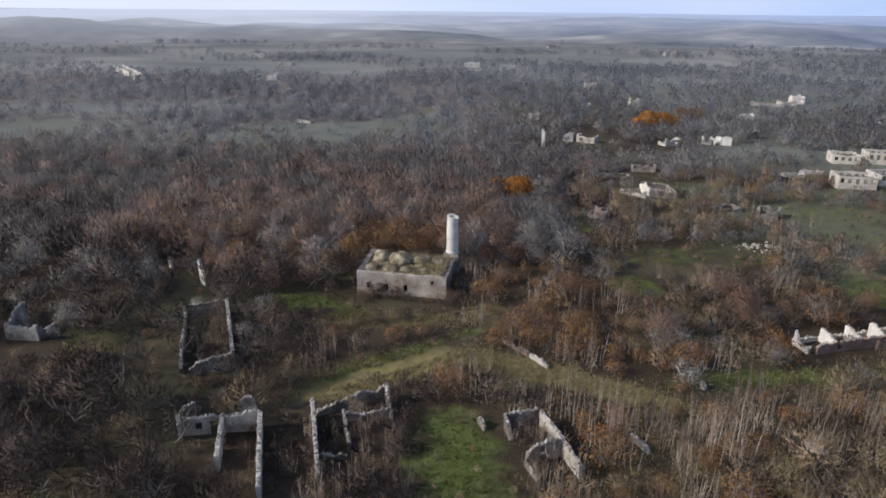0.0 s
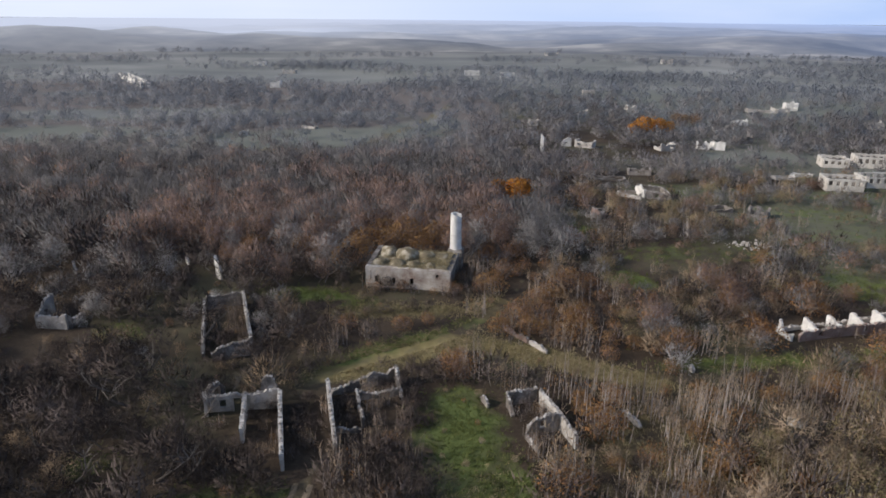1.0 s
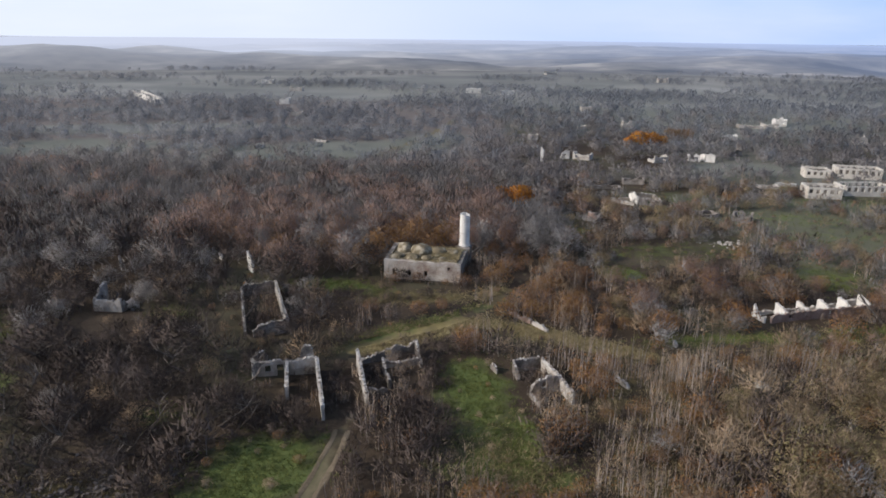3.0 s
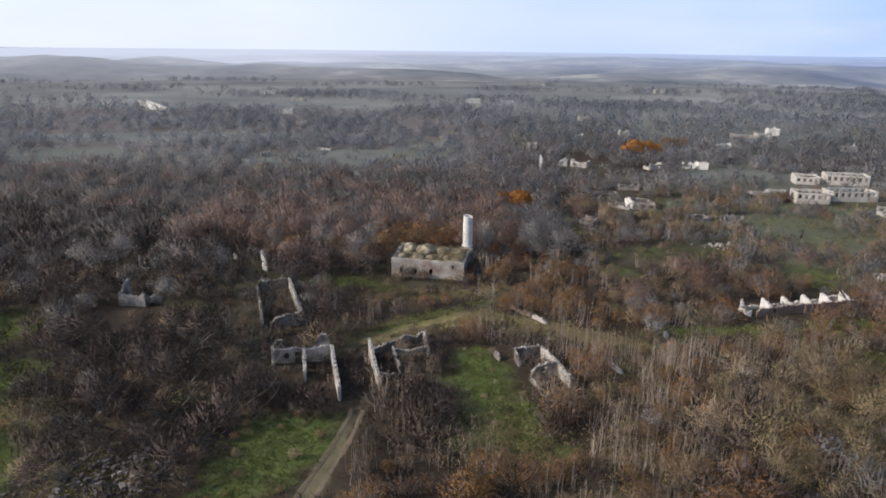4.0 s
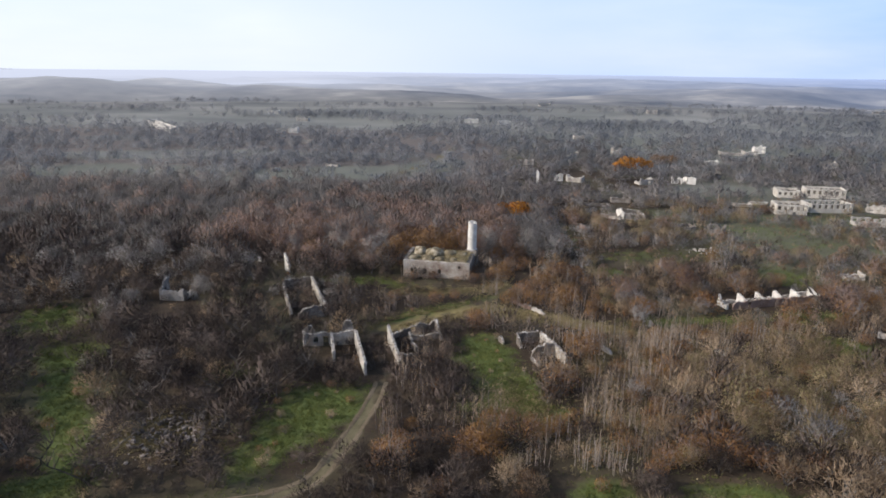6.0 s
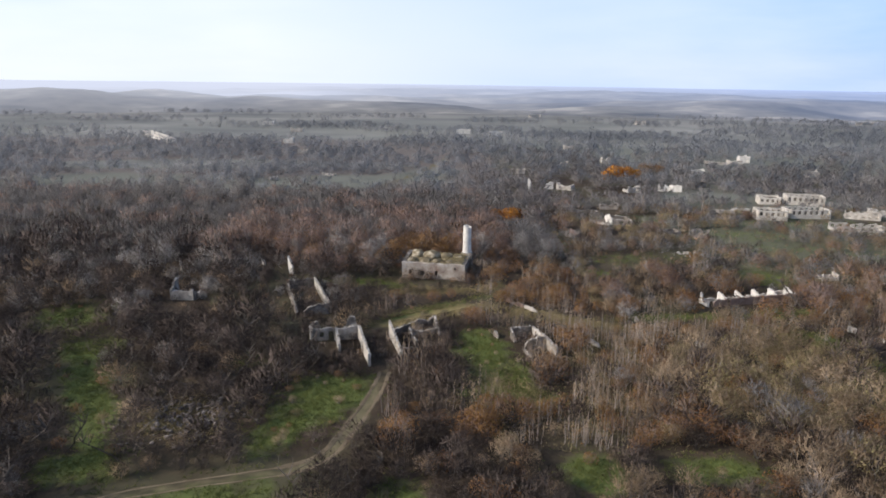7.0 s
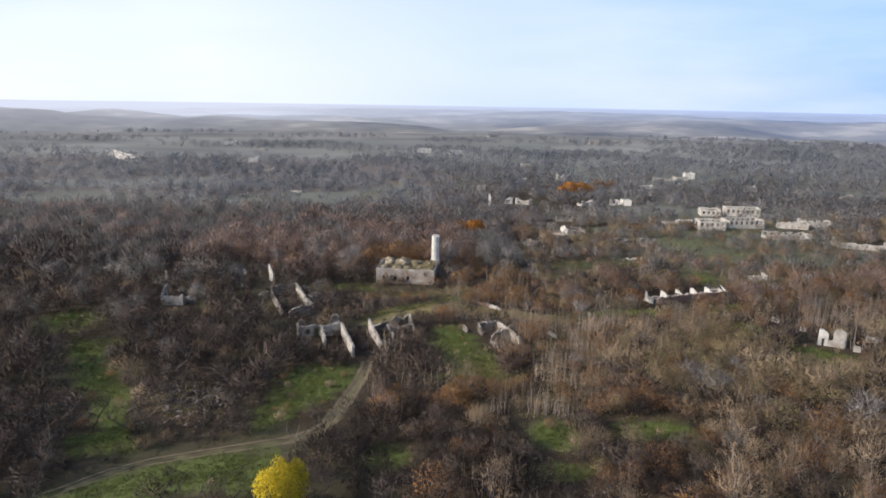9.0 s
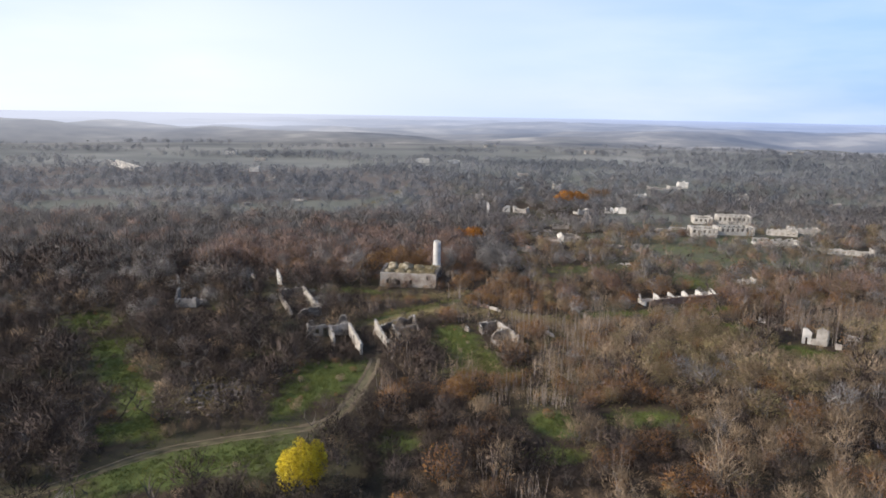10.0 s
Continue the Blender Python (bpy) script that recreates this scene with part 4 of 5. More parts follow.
def poplar_shape(seed, high):
    """Several steep leaders, each with a narrow upright head of leaves."""
    rng = random.Random(seed)
    tv, tf, cv, cf, lv, lf = [], [], [], [], [], []
    tube(tv, tf, Vector((0, 0, -0.2)), Vector((0, 0, high * 0.25)), 0.22, 0.16, 6)
    for i, (dx, dy, k) in enumerate(((-1.5, 0.1, 0.95), (0.1, -0.5, 1.0), (1.5, 0.3, 0.9), (-0.2, 1.4, 0.9), (-0.8, -1.4, 0.7), (1.2, -1.2, 0.7))):
        foot, top = Vector((0, 0, high * 0.15)), Vector((dx * 1.6, dy * 1.6, high * k * 0.92))
        bend = foot.lerp(top, 0.4) + Vector((dx * 0.25, dy * 0.25, 0))
        tube(tv, tf, foot, bend, 0.10, 0.07, 4)
        tube(tv, tf, bend, top, 0.07, 0, 4)
        centre = bend.lerp(top, 0.38)
        crown(cv, cf, rng, centre, 0.9, high * k * 0.36, 40, 0.7, 0.05, 1.2)
        crown(lv, lf, rng, centre, 1.6, high * k * 0.38, 1300, 0.22, 0.18, 0.1, 3.0)
    return tv, tf, cv, cf, lv, lf


def sapling_shape(seed, high, stems=15, leaf=0):
    """A loose stand of thin upright stems."""
    rng = random.Random(seed)
    tv, tf, cv, cf, lv, lf = [], [], [], [], [], []
    for _ in range(stems):
        base = Vector((rng.uniform(-1.6, 1.6), rng.uniform(-1.6, 1.6), -0.15))
        h = high * rng.uniform(0.5, 1.1)
        top = base + aim(rng, rng.uniform(0, 0.2), 1) * h
        tube(tv, tf, base, top, 0.042, 0)
        for _ in range(11):
            f = rng.uniform(0.2, 1)
            blade(cv, cf, base.lerp(top, f), aim(rng, 0.6, 1), h * rng.uniform(0.10, 0.24), 0.04, rng)
    crown(cv, cf, rng, Vector((0, 0, 0.6)), 1.7, 0.8, 60, 0.6, 0.06, 0.8)
    if leaf:
        crown(lv, lf, rng, Vector((0, 0, 1.2)), 1.7, 1.2, leaf, 0.22, 0.17, 0.0)
    return tv, tf, cv, cf, lv, lf


def rough(kind, seed):
    """The same plant with fewer, broader twigs, for where it stands in a far crowd."""
    if kind in ("dark_tree", "grey_tree", "red_tree"):
        return tree_shape(seed, 6.0, 2.9, 3, 190, 60 if kind == "red_tree" else 0, 0.18, twig=0.11, length=1.05, up=0.8)
    if kind == "sapling":
        return sapling_shape(seed, 4.8, 8, 10)
    return shrub_shape(seed, 3.3, 2.2, 3, 150, 0 if kind in ("dark_shrub", "grey_shrub", "tan_shrub", "pale_tree") else 170, 0.17, twig=0.10, length=0.85, up=0.8)


KINDS = {  # name: (variants, trunk, twigs, leaves, label, category)
    "dark_tree": ([tree_shape(i, 5.6, 2.4) for i in (1, 2, 3, 4)], DARK_BARK, TWIG, TWIG, "leafless dark brown tree in the thicket", "tree"),
    "grey_tree": ([tree_shape(i, 6.0, 2.5) for i in (5, 6, 7, 8)], BARK, GREY_TWIG, GREY_TWIG, "leafless pale grey tree in the woods", "tree"),
    "red_tree": ([tree_shape(i, 6.0, leaf=130, leaf_size=0.15) for i in (11, 12, 13)], BARK, RED_TWIG, RUST_LEAF, "tall tree with reddish twigs and last brown leaves", "tree"),
    "dark_shrub": ([shrub_shape(i, 3.2) for i in (21, 22, 23, 24)], DARK_BARK, TWIG, TWIG, "leafless dark brown bush", "bush"),
    "grey_shrub": ([shrub_shape(i, 3.2) for i in (25, 26, 27, 28)], BARK, GREY_TWIG, GREY_TWIG, "leafless pale grey-brown bush", "bush"),
    "tan_shrub": ([shrub_shape(i, 3.2) for i in (35, 36, 37)], BARK, TAN_TWIG, TAN_TWIG, "leafless tan-brown bush in dry scrub", "bush"),
    "rust_shrub": ([shrub_shape(i, 2.9, twigs=200, leaf=520, leaf_size=0.14) for i in (31, 32, 33)], BARK, RED_TWIG, RUST_LEAF, "bush with rust-brown autumn leaves", "bush"),
    "olive_shrub": ([shrub_shape(i, 3.0, twigs=300, leaf=520, leaf_size=0.11) for i in (41, 42, 43)], BARK, TAN_TWIG, OLIVE_LEAF, "bush with dull olive-yellow leaves", "bush"),
    "sapling": ([sapling_shape(i, 4.5, leaf=25) for i in (51, 52, 53, 54)], PALE_BARK, TAN_TWIG, RUST_LEAF, "stand of thin pale bare saplings", "sapling"),
    "pale_tree": ([shrub_shape(i, 4.2, 1.9, 12, 260, twig=0.05, length=0.8, up=0.9) for i in (61, 62, 63)], PALE_BARK, TAN_TWIG, TAN_TWIG, "pale bare tree with upswept grey branches", "tree"),
    "orange_tree": ([tree_shape(i, 5.0, 2.2, twigs=90, leaf=700, leaf_size=0.24) for i in (71, 72)], BARK, RED_TWIG, ORANGE_LEAF, "small tree with bright orange autumn leaves", "tree"),
    "amber_tree": ([tree_shape(i, 5.4, 2.4, twigs=180, leaf=650, leaf_size=0.19) for i in (75, 76)], BARK, RED_TWIG, AMBER_LEAF, "tree with dull amber-brown leaves", "tree"),
    "amber_shrub": ([shrub_shape(i, 2.9, twigs=120, leaf=650, leaf_size=0.15) for i in (77, 78)], BARK, RED_TWIG, AMBER_LEAF, "bush thick with amber-brown leaves", "bush"),
    "yellow_tree": ([poplar_shape(81, 9.0)], BARK, TWIG, YELLOW_LEAF, "rounded tree with bright yellow leaves beside the track", "tree"),
}


# ---- plants: places ----
def weights(x, y):
    """Which plants grow where: shares of the kinds, and how closely they stand."""
    w = {"dark_tree": 0.25, "dark_shrub": 0.6, "sapling": 0.14, "rust_shrub": 0.05}
    dense = 0.95
    if y > 122 and x < 26:
        w = {"grey_tree": 0.62, "red_tree": 0.08, "grey_shrub": 0.26, "dark_tree": 0.04}
        if -70 < x < 14:
            f = min(1, max(0, (y - 138) / 50))
            w = {"red_tree": 0.52 - 0.42 * f, "grey_tree": 0.24 + 0.5 * f, "dark_tree": 0.06, "rust_shrub": 0.14 - 0.12 * f}
        elif x < -60 and y < 150:
            w = {"dark_tree": 0.34, "grey_tree": 0.42, "grey_shrub": 0.24}
        dense = 1.0
    elif x < -18:
        w = {"dark_tree": 0.32, "dark_shrub": 0.26, "grey_shrub": 0.24, "tan_shrub": 0.18} if y > 76 else {"dark_tree": 0.42, "dark_shrub": 0.48, "grey_shrub": 0.04, "tan_shrub": 0.06}
        if y < 80 and x > -45:
            w = {"dark_tree": 0.3, "dark_shrub": 0.64, "tan_shrub": 0.06}
        if y > 105:
            w = {"dark_tree": 0.25, "red_tree": 0.35, "dark_shrub": 0.15, "grey_tree": 0.25} if x > -45 else {"dark_tree": 0.42, "grey_tree": 0.3, "dark_shrub": 0.28}
        dense = 1.0
    elif y < 30:
        w = {"dark_shrub": 0.44, "tan_shrub": 0.24, "sapling": 0.05, "rust_shrub": 0.2, "olive_shrub": 0.1, "pale_tree": 0.05}
        if x > 34:
            w = {"pale_tree": 0.07, "tan_shrub": 0.38, "grey_shrub": 0.05, "dark_shrub": 0.28, "rust_shrub": 0.12, "olive_shrub": 0.1}
        elif x < 6:
            w = {"dark_shrub": 0.78, "tan_shrub": 0.1, "sapling": 0.04, "rust_shrub": 0.08}
    elif y < 76 and x > 6:
        w = {"sapling": 0.56, "tan_shrub": 0.1, "dark_shrub": 0.14, "rust_shrub": 0.16, "amber_shrub": 0.04}
        if x > 32 and y < 64:
            w = {"olive_shrub": 0.4, "tan_shrub": 0.24, "grey_shrub": 0.05, "dark_shrub": 0.2, "sapling": 0.1, "rust_shrub": 0.05}
        if y < 50 and x < 32:
            w = {"sapling": 0.46, "tan_shrub": 0.12, "dark_shrub": 0.16, "rust_shrub": 0.22, "amber_shrub": 0.04}
    elif y < 62:
        w = {"dark_shrub": 0.75, "sapling": 0.15, "rust_shrub": 0.1}
        if y < 42:
            w = {"rust_shrub": 0.4, "amber_shrub": 0.1, "dark_shrub": 0.3, "sapling": 0.2}
    elif y < 92 and x < 6:
        w = {"dark_shrub": 0.6, "rust_shrub": 0.1, "sapling": 0.3}
        dense = 0.8
    elif y < 107 and x < 4:
        w = {"dark_shrub": 0.45, "sapling": 0.35, "rust_shrub": 0.2}
        dense = 0.4
    elif y < 112:
        w = {"rust_shrub": 0.34, "amber_shrub": 0.08, "sapling": 0.32, "dark_shrub": 0.2, "tan_shrub": 0.06}
        if x > 28:
            w = {"tan_shrub": 0.3, "rust_shrub": 0.2, "red_tree": 0.1, "grey_shrub": 0.1, "sapling": 0.14, "olive_shrub": 0.05, "dark_shrub": 0.11}
    else:
        w = {"grey_shrub": 0.4, "tan_shrub": 0.2, "sapling": 0.12, "rust_shrub": 0.11, "olive_shrub": 0.1, "dark_shrub": 0.09}
        dense = 0.68
    return w, dense


BLOCKED = [(-24.0, 61.5, 5.5, 7.5, 14), (-11.5, 66, 5.0, 7.0, 14), (11.5, 64, 4.0, 6.0, 15), (-35, 89, 4.4, 10.5, 19), (-63.5, 91, 3.5, 4.5, 0), (-6.5, 112.5, 9.3, 6.8, -9), (1.4, 118.7, 2.2, 2.2, 0), (64.5, 92.5, 12.5, 4.0, 15), (80.5, 57, 3.5, 2.5, -22)]


def blocked(x, y):
    for i, (cx, cy, a, b, turn) in enumerate(BLOCKED):
        c, s = math.cos(radians(turn)), math.sin(radians(turn))
        if abs((x - cx) * c + (y - cy) * s) < a and abs(-(x - cx) * s + (y - cy) * c) < b:
            return 1 if i < 5 else 2
    return 0


def clears(x, y):
    """True where a far building or the ground in front of it must stay open."""
    for fx, fy, fl, fd, *_ in FAR_SHELLS + [(100, 245, 14, 9), (34.6, 238, 5, 6), (119, 190, 11, 8), (134, 195, 16, 8), (146, 216, 16, 8), (133, 219, 9, 8)]:
        if abs(x - fx) < fl * 0.42 + 1.5 and -fd * 0.4 - 7 < y - fy < fd * 0.4 + 1.5:
            return True
    return False


def scatter():
    rng = np.random.default_rng(7)
    step = 2.6
    gx, gy = np.meshgrid(np.arange(-190, 230, step), np.arange(-6, 200, step))
    x, y = (gx + rng.random(gx.shape) * step).ravel(), (gy + rng.random(gy.shape) * step).ravel()
    keep = (x > -np.maximum(0.70 * y, 14 + 0.57 * (y + 75)) - 10) & (x < np.maximum(0.70 * y, 0.80 * (y + 75) - 14) + 6)
    x, y = x[keep], y[keep]
    line = near_line(x, y, TRACK)
    keep = (line > np.where(y < 52, 2.7, 1.9)) & (near_line(x, y, SPUR) > 1.5) & ~((rng.random(x.shape) < 0.6) & (near_line(x, y + 2.4, TRACK) < 2.2) & (y < 50))
    x, y = x[keep], y[keep]
    bare = np.maximum.reduce([patches(x, y, GREENS), 0.85 * patches(x, y + 3.2, GREENS), patches(x, y, DRYS[:6]), 0.7 * patches(x, y + 3.2, DRYS[:6]), patches(x, y, OPEN)])
    wx, wy, lump = x + 5 * wave(x, y, 14, 4), y + 5 * wave(x, y, 14, 9), 1 + 0.25 * wave(x, y, 17, 6)
    r, pick, size, turn, low = (rng.random(x.shape) for _ in range(5))
    out = []
    for i in range(len(x)):
        px, py, sz = float(x[i]), float(y[i]), float(size[i])
        inside = blocked(px, py)
        if inside == 2 or (inside and sz > 0.9) or (py > 100 and px > 20 and clears(px, py)):
            continue
        w, dense = weights(float(wx[i]), float(wy[i]))
        tuft = bare[i] > 0.35 and r[i] < 0.28
        if r[i] > dense * (1 - 1.15 * bare[i]) * lump[i] and not tuft:
            continue
        left = pick[i] * sum(w.values())
        for kind, share in w.items():
            left -= share
            if left <= 0:
                break
        scale = 0.6 + 0.5 * sz + 0.55 * sz ** 6
        if px > 30 and py < 64:
            scale *= 1.2
        elif py > 122 and px < 26:
            scale = 0.85 + 0.45 * scale
        if inside:
            kind, scale = ("dark_shrub" if pick[i] < 0.75 else "sapling"), (0.28 if px < -18 and py < 75 else 0.45) + 0.25 * float(low[i])
        elif tuft:  # small bushes dotted over the clearings
            kind, scale = ("dark_shrub" if pick[i] < 0.25 else "tan_shrub" if pick[i] < 0.75 else "rust_shrub"), 0.22 + 0.38 * sz ** 2
        out.append((kind, px, py, scale, 360 * float(turn[i])))
    return out


SPECIAL = [("orange_tree", 17.6, 165, 1.5), ("orange_tree", 14, 167, 1.4), ("orange_tree", 20.6, 167, 1.3), ("orange_tree", -64.6, 130, 0.8), ("orange_tree", 77, 272, 1.3), ("orange_tree", 82, 272, 1.7), ("orange_tree", 87, 273, 1.7), ("orange_tree", 92, 274, 1.3), ("amber_tree", 104, 298, 1.2), ("amber_tree", 108, 300, 1.1), ("amber_tree", 112, 297, 1.2), ("grey_shrub", 32, 87, 1.3), ("grey_shrub", 35, 88.5, 1.2), ("grey_shrub", 33.5, 90.5, 1.2), 
           ("olive_shrub", 65.6, 111, 1.0), ("amber_shrub", 18.0, 86, 1.1), ("amber_shrub", 21.5, 87.5, 1.25), ("amber_shrub", 20, 90, 1.1), ("amber_shrub", 15.5, 89, 0.9), ("amber_shrub", 24.5, 85, 0.9), ("amber_shrub", 9, 37, 1.0), ("amber_shrub", 12.5, 40, 0.8), ("amber_shrub", 30, 55, 0.7), ("yellow_tree", -24.0, 3.2, 1.0), ("dark_shrub", -5, 53, 1.25), ("dark_shrub", -2.2, 51, 1.2), ("dark_shrub", -7.5, 50.5, 1.1), ("dark_shrub", -4, 49.5, 1.1), ("dark_shrub", -0.5, 15, 1.4), ("dark_shrub", -21.5, 53, 1.15), ("dark_shrub", -24.5, 54, 1.0), ("dark_shrub", -19.5, 51, 0.9), ("dark_shrub", -22, 49.5, 0.8), ("dark_shrub", -10, 57, 1.1), ("dark_shrub", -12, 55, 1.0), ("dark_shrub", -7.5, 56, 1.1), ("dark_shrub", -9, 53, 1.2), ("dark_shrub", -28, 57, 1.0), ("dark_shrub", -31, 59, 1.1), ("dark_shrub", -6, 47, 1.1), ("dark_shrub", -10, 49, 1.0), ("olive_shrub", 43, 46, 1.4), ("olive_shrub", 46, 48, 1.3), ("olive_shrub", 52.8, 60, 1.3), ("olive_shrub", 48, 44, 1.3), ("olive_shrub", 40, 42, 1.1), ("grey_shrub", 23.3, 48, 1.0), ("dark_shrub", 4.5, 9, 1.4), ("dark_shrub", 1.5, 8, 1.3), ("dark_shrub", 5.5, 14, 1.3), ("dark_shrub", 7, 18.5, 1.1), ("dark_shrub", 8.5, 8.5, 1.3), ("dark_shrub", 1, 19, 1.2), ("dark_shrub", 3.5, 21, 1.0), ("dark_shrub", 0, 11, 1.3), ("tan_shrub", 15, 15.5, 1.55), ("tan_shrub", 17.5, 17, 1.35), ("tan_shrub", 44, 23.5, 1.6), ("grey_shrub", 47, 25, 1.4), ("pale_tree", 43.8, 17, 0.85), ("pale_tree", 50.4, 15.8, 0.9), ("pale_tree", 42.2, 8.6, 0.95), ("rust_shrub", 17, 8.6, 1.0), ("rust_shrub", 20, 9, 1.0), ("rust_shrub", 36, 9, 1.1), ("rust_shrub", 34.5, 18, 1.0), ("rust_shrub", 3.5, 37, 1.2), ("rust_shrub", 1, 38.5, 1.1), ("rust_shrub", 6, 36, 1.1), ("dark_shrub", 3, 13, 1.3), ("dark_shrub", -3, 12, 1.3),
           ("dark_tree", -63, 15.5, 1.2), ("dark_tree", -60, 12, 1.1), ("dark_tree", -66, 19, 1.2), ("dark_tree", -56, 9.5, 1.0), ("dark_tree", -70, 24, 1.2), ("dark_tree", -53, 5, 1.0), ("dark_tree", -73, 30, 1.2), ("dark_tree", -64, 10, 1.2),
           ("amber_tree", -18.3, 117, 1.3), ("amber_tree", -20.5, 113.5, 1.1), ("amber_tree", -15.5, 121, 1.4), ("amber_tree", -11, 123, 1.3), ("amber_tree", -8, 126, 1.5), ("amber_tree", -3, 127, 1.35), ("amber_tree", -14, 129, 1.3), ("amber_tree", -6, 122, 1.1), ("amber_tree", -30, 122, 1.0), ("amber_tree", -40, 121, 1.0), ("amber_tree", 5, 133, 0.9), ("amber_tree", 62, 117, 0.9), ("amber_tree", 80, 168, 1.0), ("pale_tree", 52, 15, 1.1), ("pale_tree", 46, 13, 1.0), ("pale_tree", 57, 17, 1.1)]
# low scrub inside the roofless rooms, and a dark hedge on the bank below the mosque
# bushes near x -18, y 55-70 are added to darken the shaded gap
ROOMS = [(-28, 62.5, 1.8, 1.2, 4), (-27, 57, 2.2, 2.5, 7), (-22.0, 60.5, 1.4, 3.5, 7), (-13, 66.5, 1.2, 3.0, 7), (-9, 72, 2.0, 1.0, 5), (-9.5, 66, 1.6, 3.2, 9), (-35, 89.5, 2.4, 6.8, 20), (10.5, 66, 1.6, 1.6, 5), (11.8, 61, 1.4, 1.4, 4), (-17.5, 60, 1.0, 5.0, 6), (-63.5, 93, 1.8, 2.6, 5), (66, 89.8, 9, 0.6, 12)]
HEDGES = [((-31, 54), (-19, 51), 11), ((-18.8, 70), (-17.4, 57), 7), ((-14, 55.5), (-5, 59.5), 9), ((-5.4, 62), (-4.2, 72), 6), ((-33, 72), (-22, 71), 9), ((-37, 76), (-28, 78), 5), ((-28, 83), (-33, 100), 8), ((-14.5, 106), (1, 103.4), 12), ((1.6, 104.5), (3.8, 117), 11), ((4.5, 104), (7, 118), 9), ((-29, 91), (-3, 98), 20), ((-22, 74), (-14, 80.5), 8), ((-9, 76.5), (4, 80), 9), ((-8, 55), (-1, 51), 5)]


def build_plants():
    rng = random.Random(3)
    spots = scatter() + [(k, x, y, s, 40.0 * i) for i, (k, x, y, s) in enumerate(SPECIAL)]
    for cx, cy, a, b, n in ROOMS:
        spots += [("dark_shrub" if rng.random() < 0.7 else "sapling", cx + rng.uniform(-a, a), cy + rng.uniform(-b, b), rng.uniform(0.3, 0.5) if cx < -20 and cy < 70 else rng.uniform(0.4, 0.68), rng.uniform(0, 360)) for _ in range(n)]
    for (ax, ay), (bx, by), n in HEDGES:
        spots += [("sapling" if k % 4 == 3 and ay > 100 else "rust_shrub" if k % 4 == 1 and ay > 100 else "dark_shrub", ax + (bx - ax) * k / n + rng.uniform(-0.8, 0.8), ay + (by - ay) * k / n + rng.uniform(-0.8, 0.8), rng.uniform(0.42, 0.8), rng.uniform(0, 360)) for k in range(n)]
    single, crowd = {}, {}
    caps = {"dark_tree": 270, "grey_tree": 60, "red_tree": 120, "dark_shrub": 270, "grey_shrub": 90, "tan_shrub": 220, "rust_shrub": 260, "olive_shrub": 220, "sapling": 280, "pale_tree": 120, "orange_tree": 30, "amber_tree": 40, "amber_shrub": 110, "yellow_tree": 5}
    special = {(x, y) for _, x, y, _ in SPECIAL}
    order = sorted(spots, key=lambda s: ((s[1], s[2]) not in special, s[2] + 0.25 * abs(s[1])))
    for s in order:
        if len(single.setdefault(s[0], [])) < caps[s[0]]:
            single[s[0]].append(s)
        else:
            crowd.setdefault(s[0], []).append(s)
    for kind, places in single.items():
        shapes, trunk, twig, leaf, label, cat = KINDS[kind]
        bases = []
        for i, (_, x, y, s, turn) in enumerate(places):
            z = float(height(x, y))
            v = i % len(shapes)
            if v >= len(bases):
                ob = empty(kind, pose(x, y, z, 0, 0, turn), label, cat, kind.replace("_", " ") + "s round the ruined village")
                tv, tf, cv, cf, lv, lf = shapes[v]
                stem = part("trunk", tv, tf, trunk, ob)
                if "tree" not in kind or kind == "pale_tree":
                    tagged(stem, kind="stuff")
                tagged(head("crown", cv, cf, twig, ob), kind="stuff")
                if lf:
                    tagged(head("foliage", lv, lf, leaf, ob), kind="stuff")
                bases.append((ob, pose(x, y, z, 0, 0, turn) @ Matrix.Scale(s, 4)))
            else:
                copy_thing(bases[v][0], pose(x, y, z, 0, 0, turn) @ Matrix.LocRotScale((0, 0, 0), None, (s * rng.uniform(0.9, 1.15), s * rng.uniform(0.9, 1.15), s)))
        for ob, m in bases:
            ob.matrix_basis = m
    for kind, places in crowd.items():
        shapes, trunk, twig, leaf, label, cat = KINDS[kind]
        joined(kind + "_thicket", [join_shape(rough(kind, 300 + i), 1.5) for i in range(6)], places, [trunk, twig, leaf], label.replace("leafless", "many leafless") + ", growing in a dense thicket", "thicket")


def triangles(v, f):
    return np.array([tuple(q) for q in v], dtype=np.float64), np.array([q[:3] for q in f] + [(q[0], q[2], q[3]) for q in f if len(q) == 4], dtype=np.int64)


def soft_mesh(name, v, f, normals, mats, index=None):
    me = bpy.data.meshes.new(name)
    me.vertices.add(len(v))
    me.vertices.foreach_set("co", v.ravel().astype(np.float32))
    me.loops.add(f.size)
    me.loops.foreach_set("vertex_index", f.ravel().astype(np.int32))
    me.polygons.add(len(f))
    me.polygons.foreach_set("loop_start", np.arange(0, f.size, 3, dtype=np.int32))
    for m in mats:
        me.materials.append(m)
    if index is not None:
        me.polygons.foreach_set("material_index", index)
    me.update(calc_edges=True)
    me.attributes.new("custom_normal", "FLOAT_VECTOR", "POINT").data.foreach_set("vector", normals.ravel().astype(np.float32))
    me.update()
    return me


def head(name, v, f, mat, parent):
    """A crown or foliage part."""
    v, f = triangles(v, f)
    f, normals = round_normals(v, f, 0.5)
    ob = new(name, soft_mesh(name, v, f, normals, [mat]))
    ob.parent = parent
    return ob


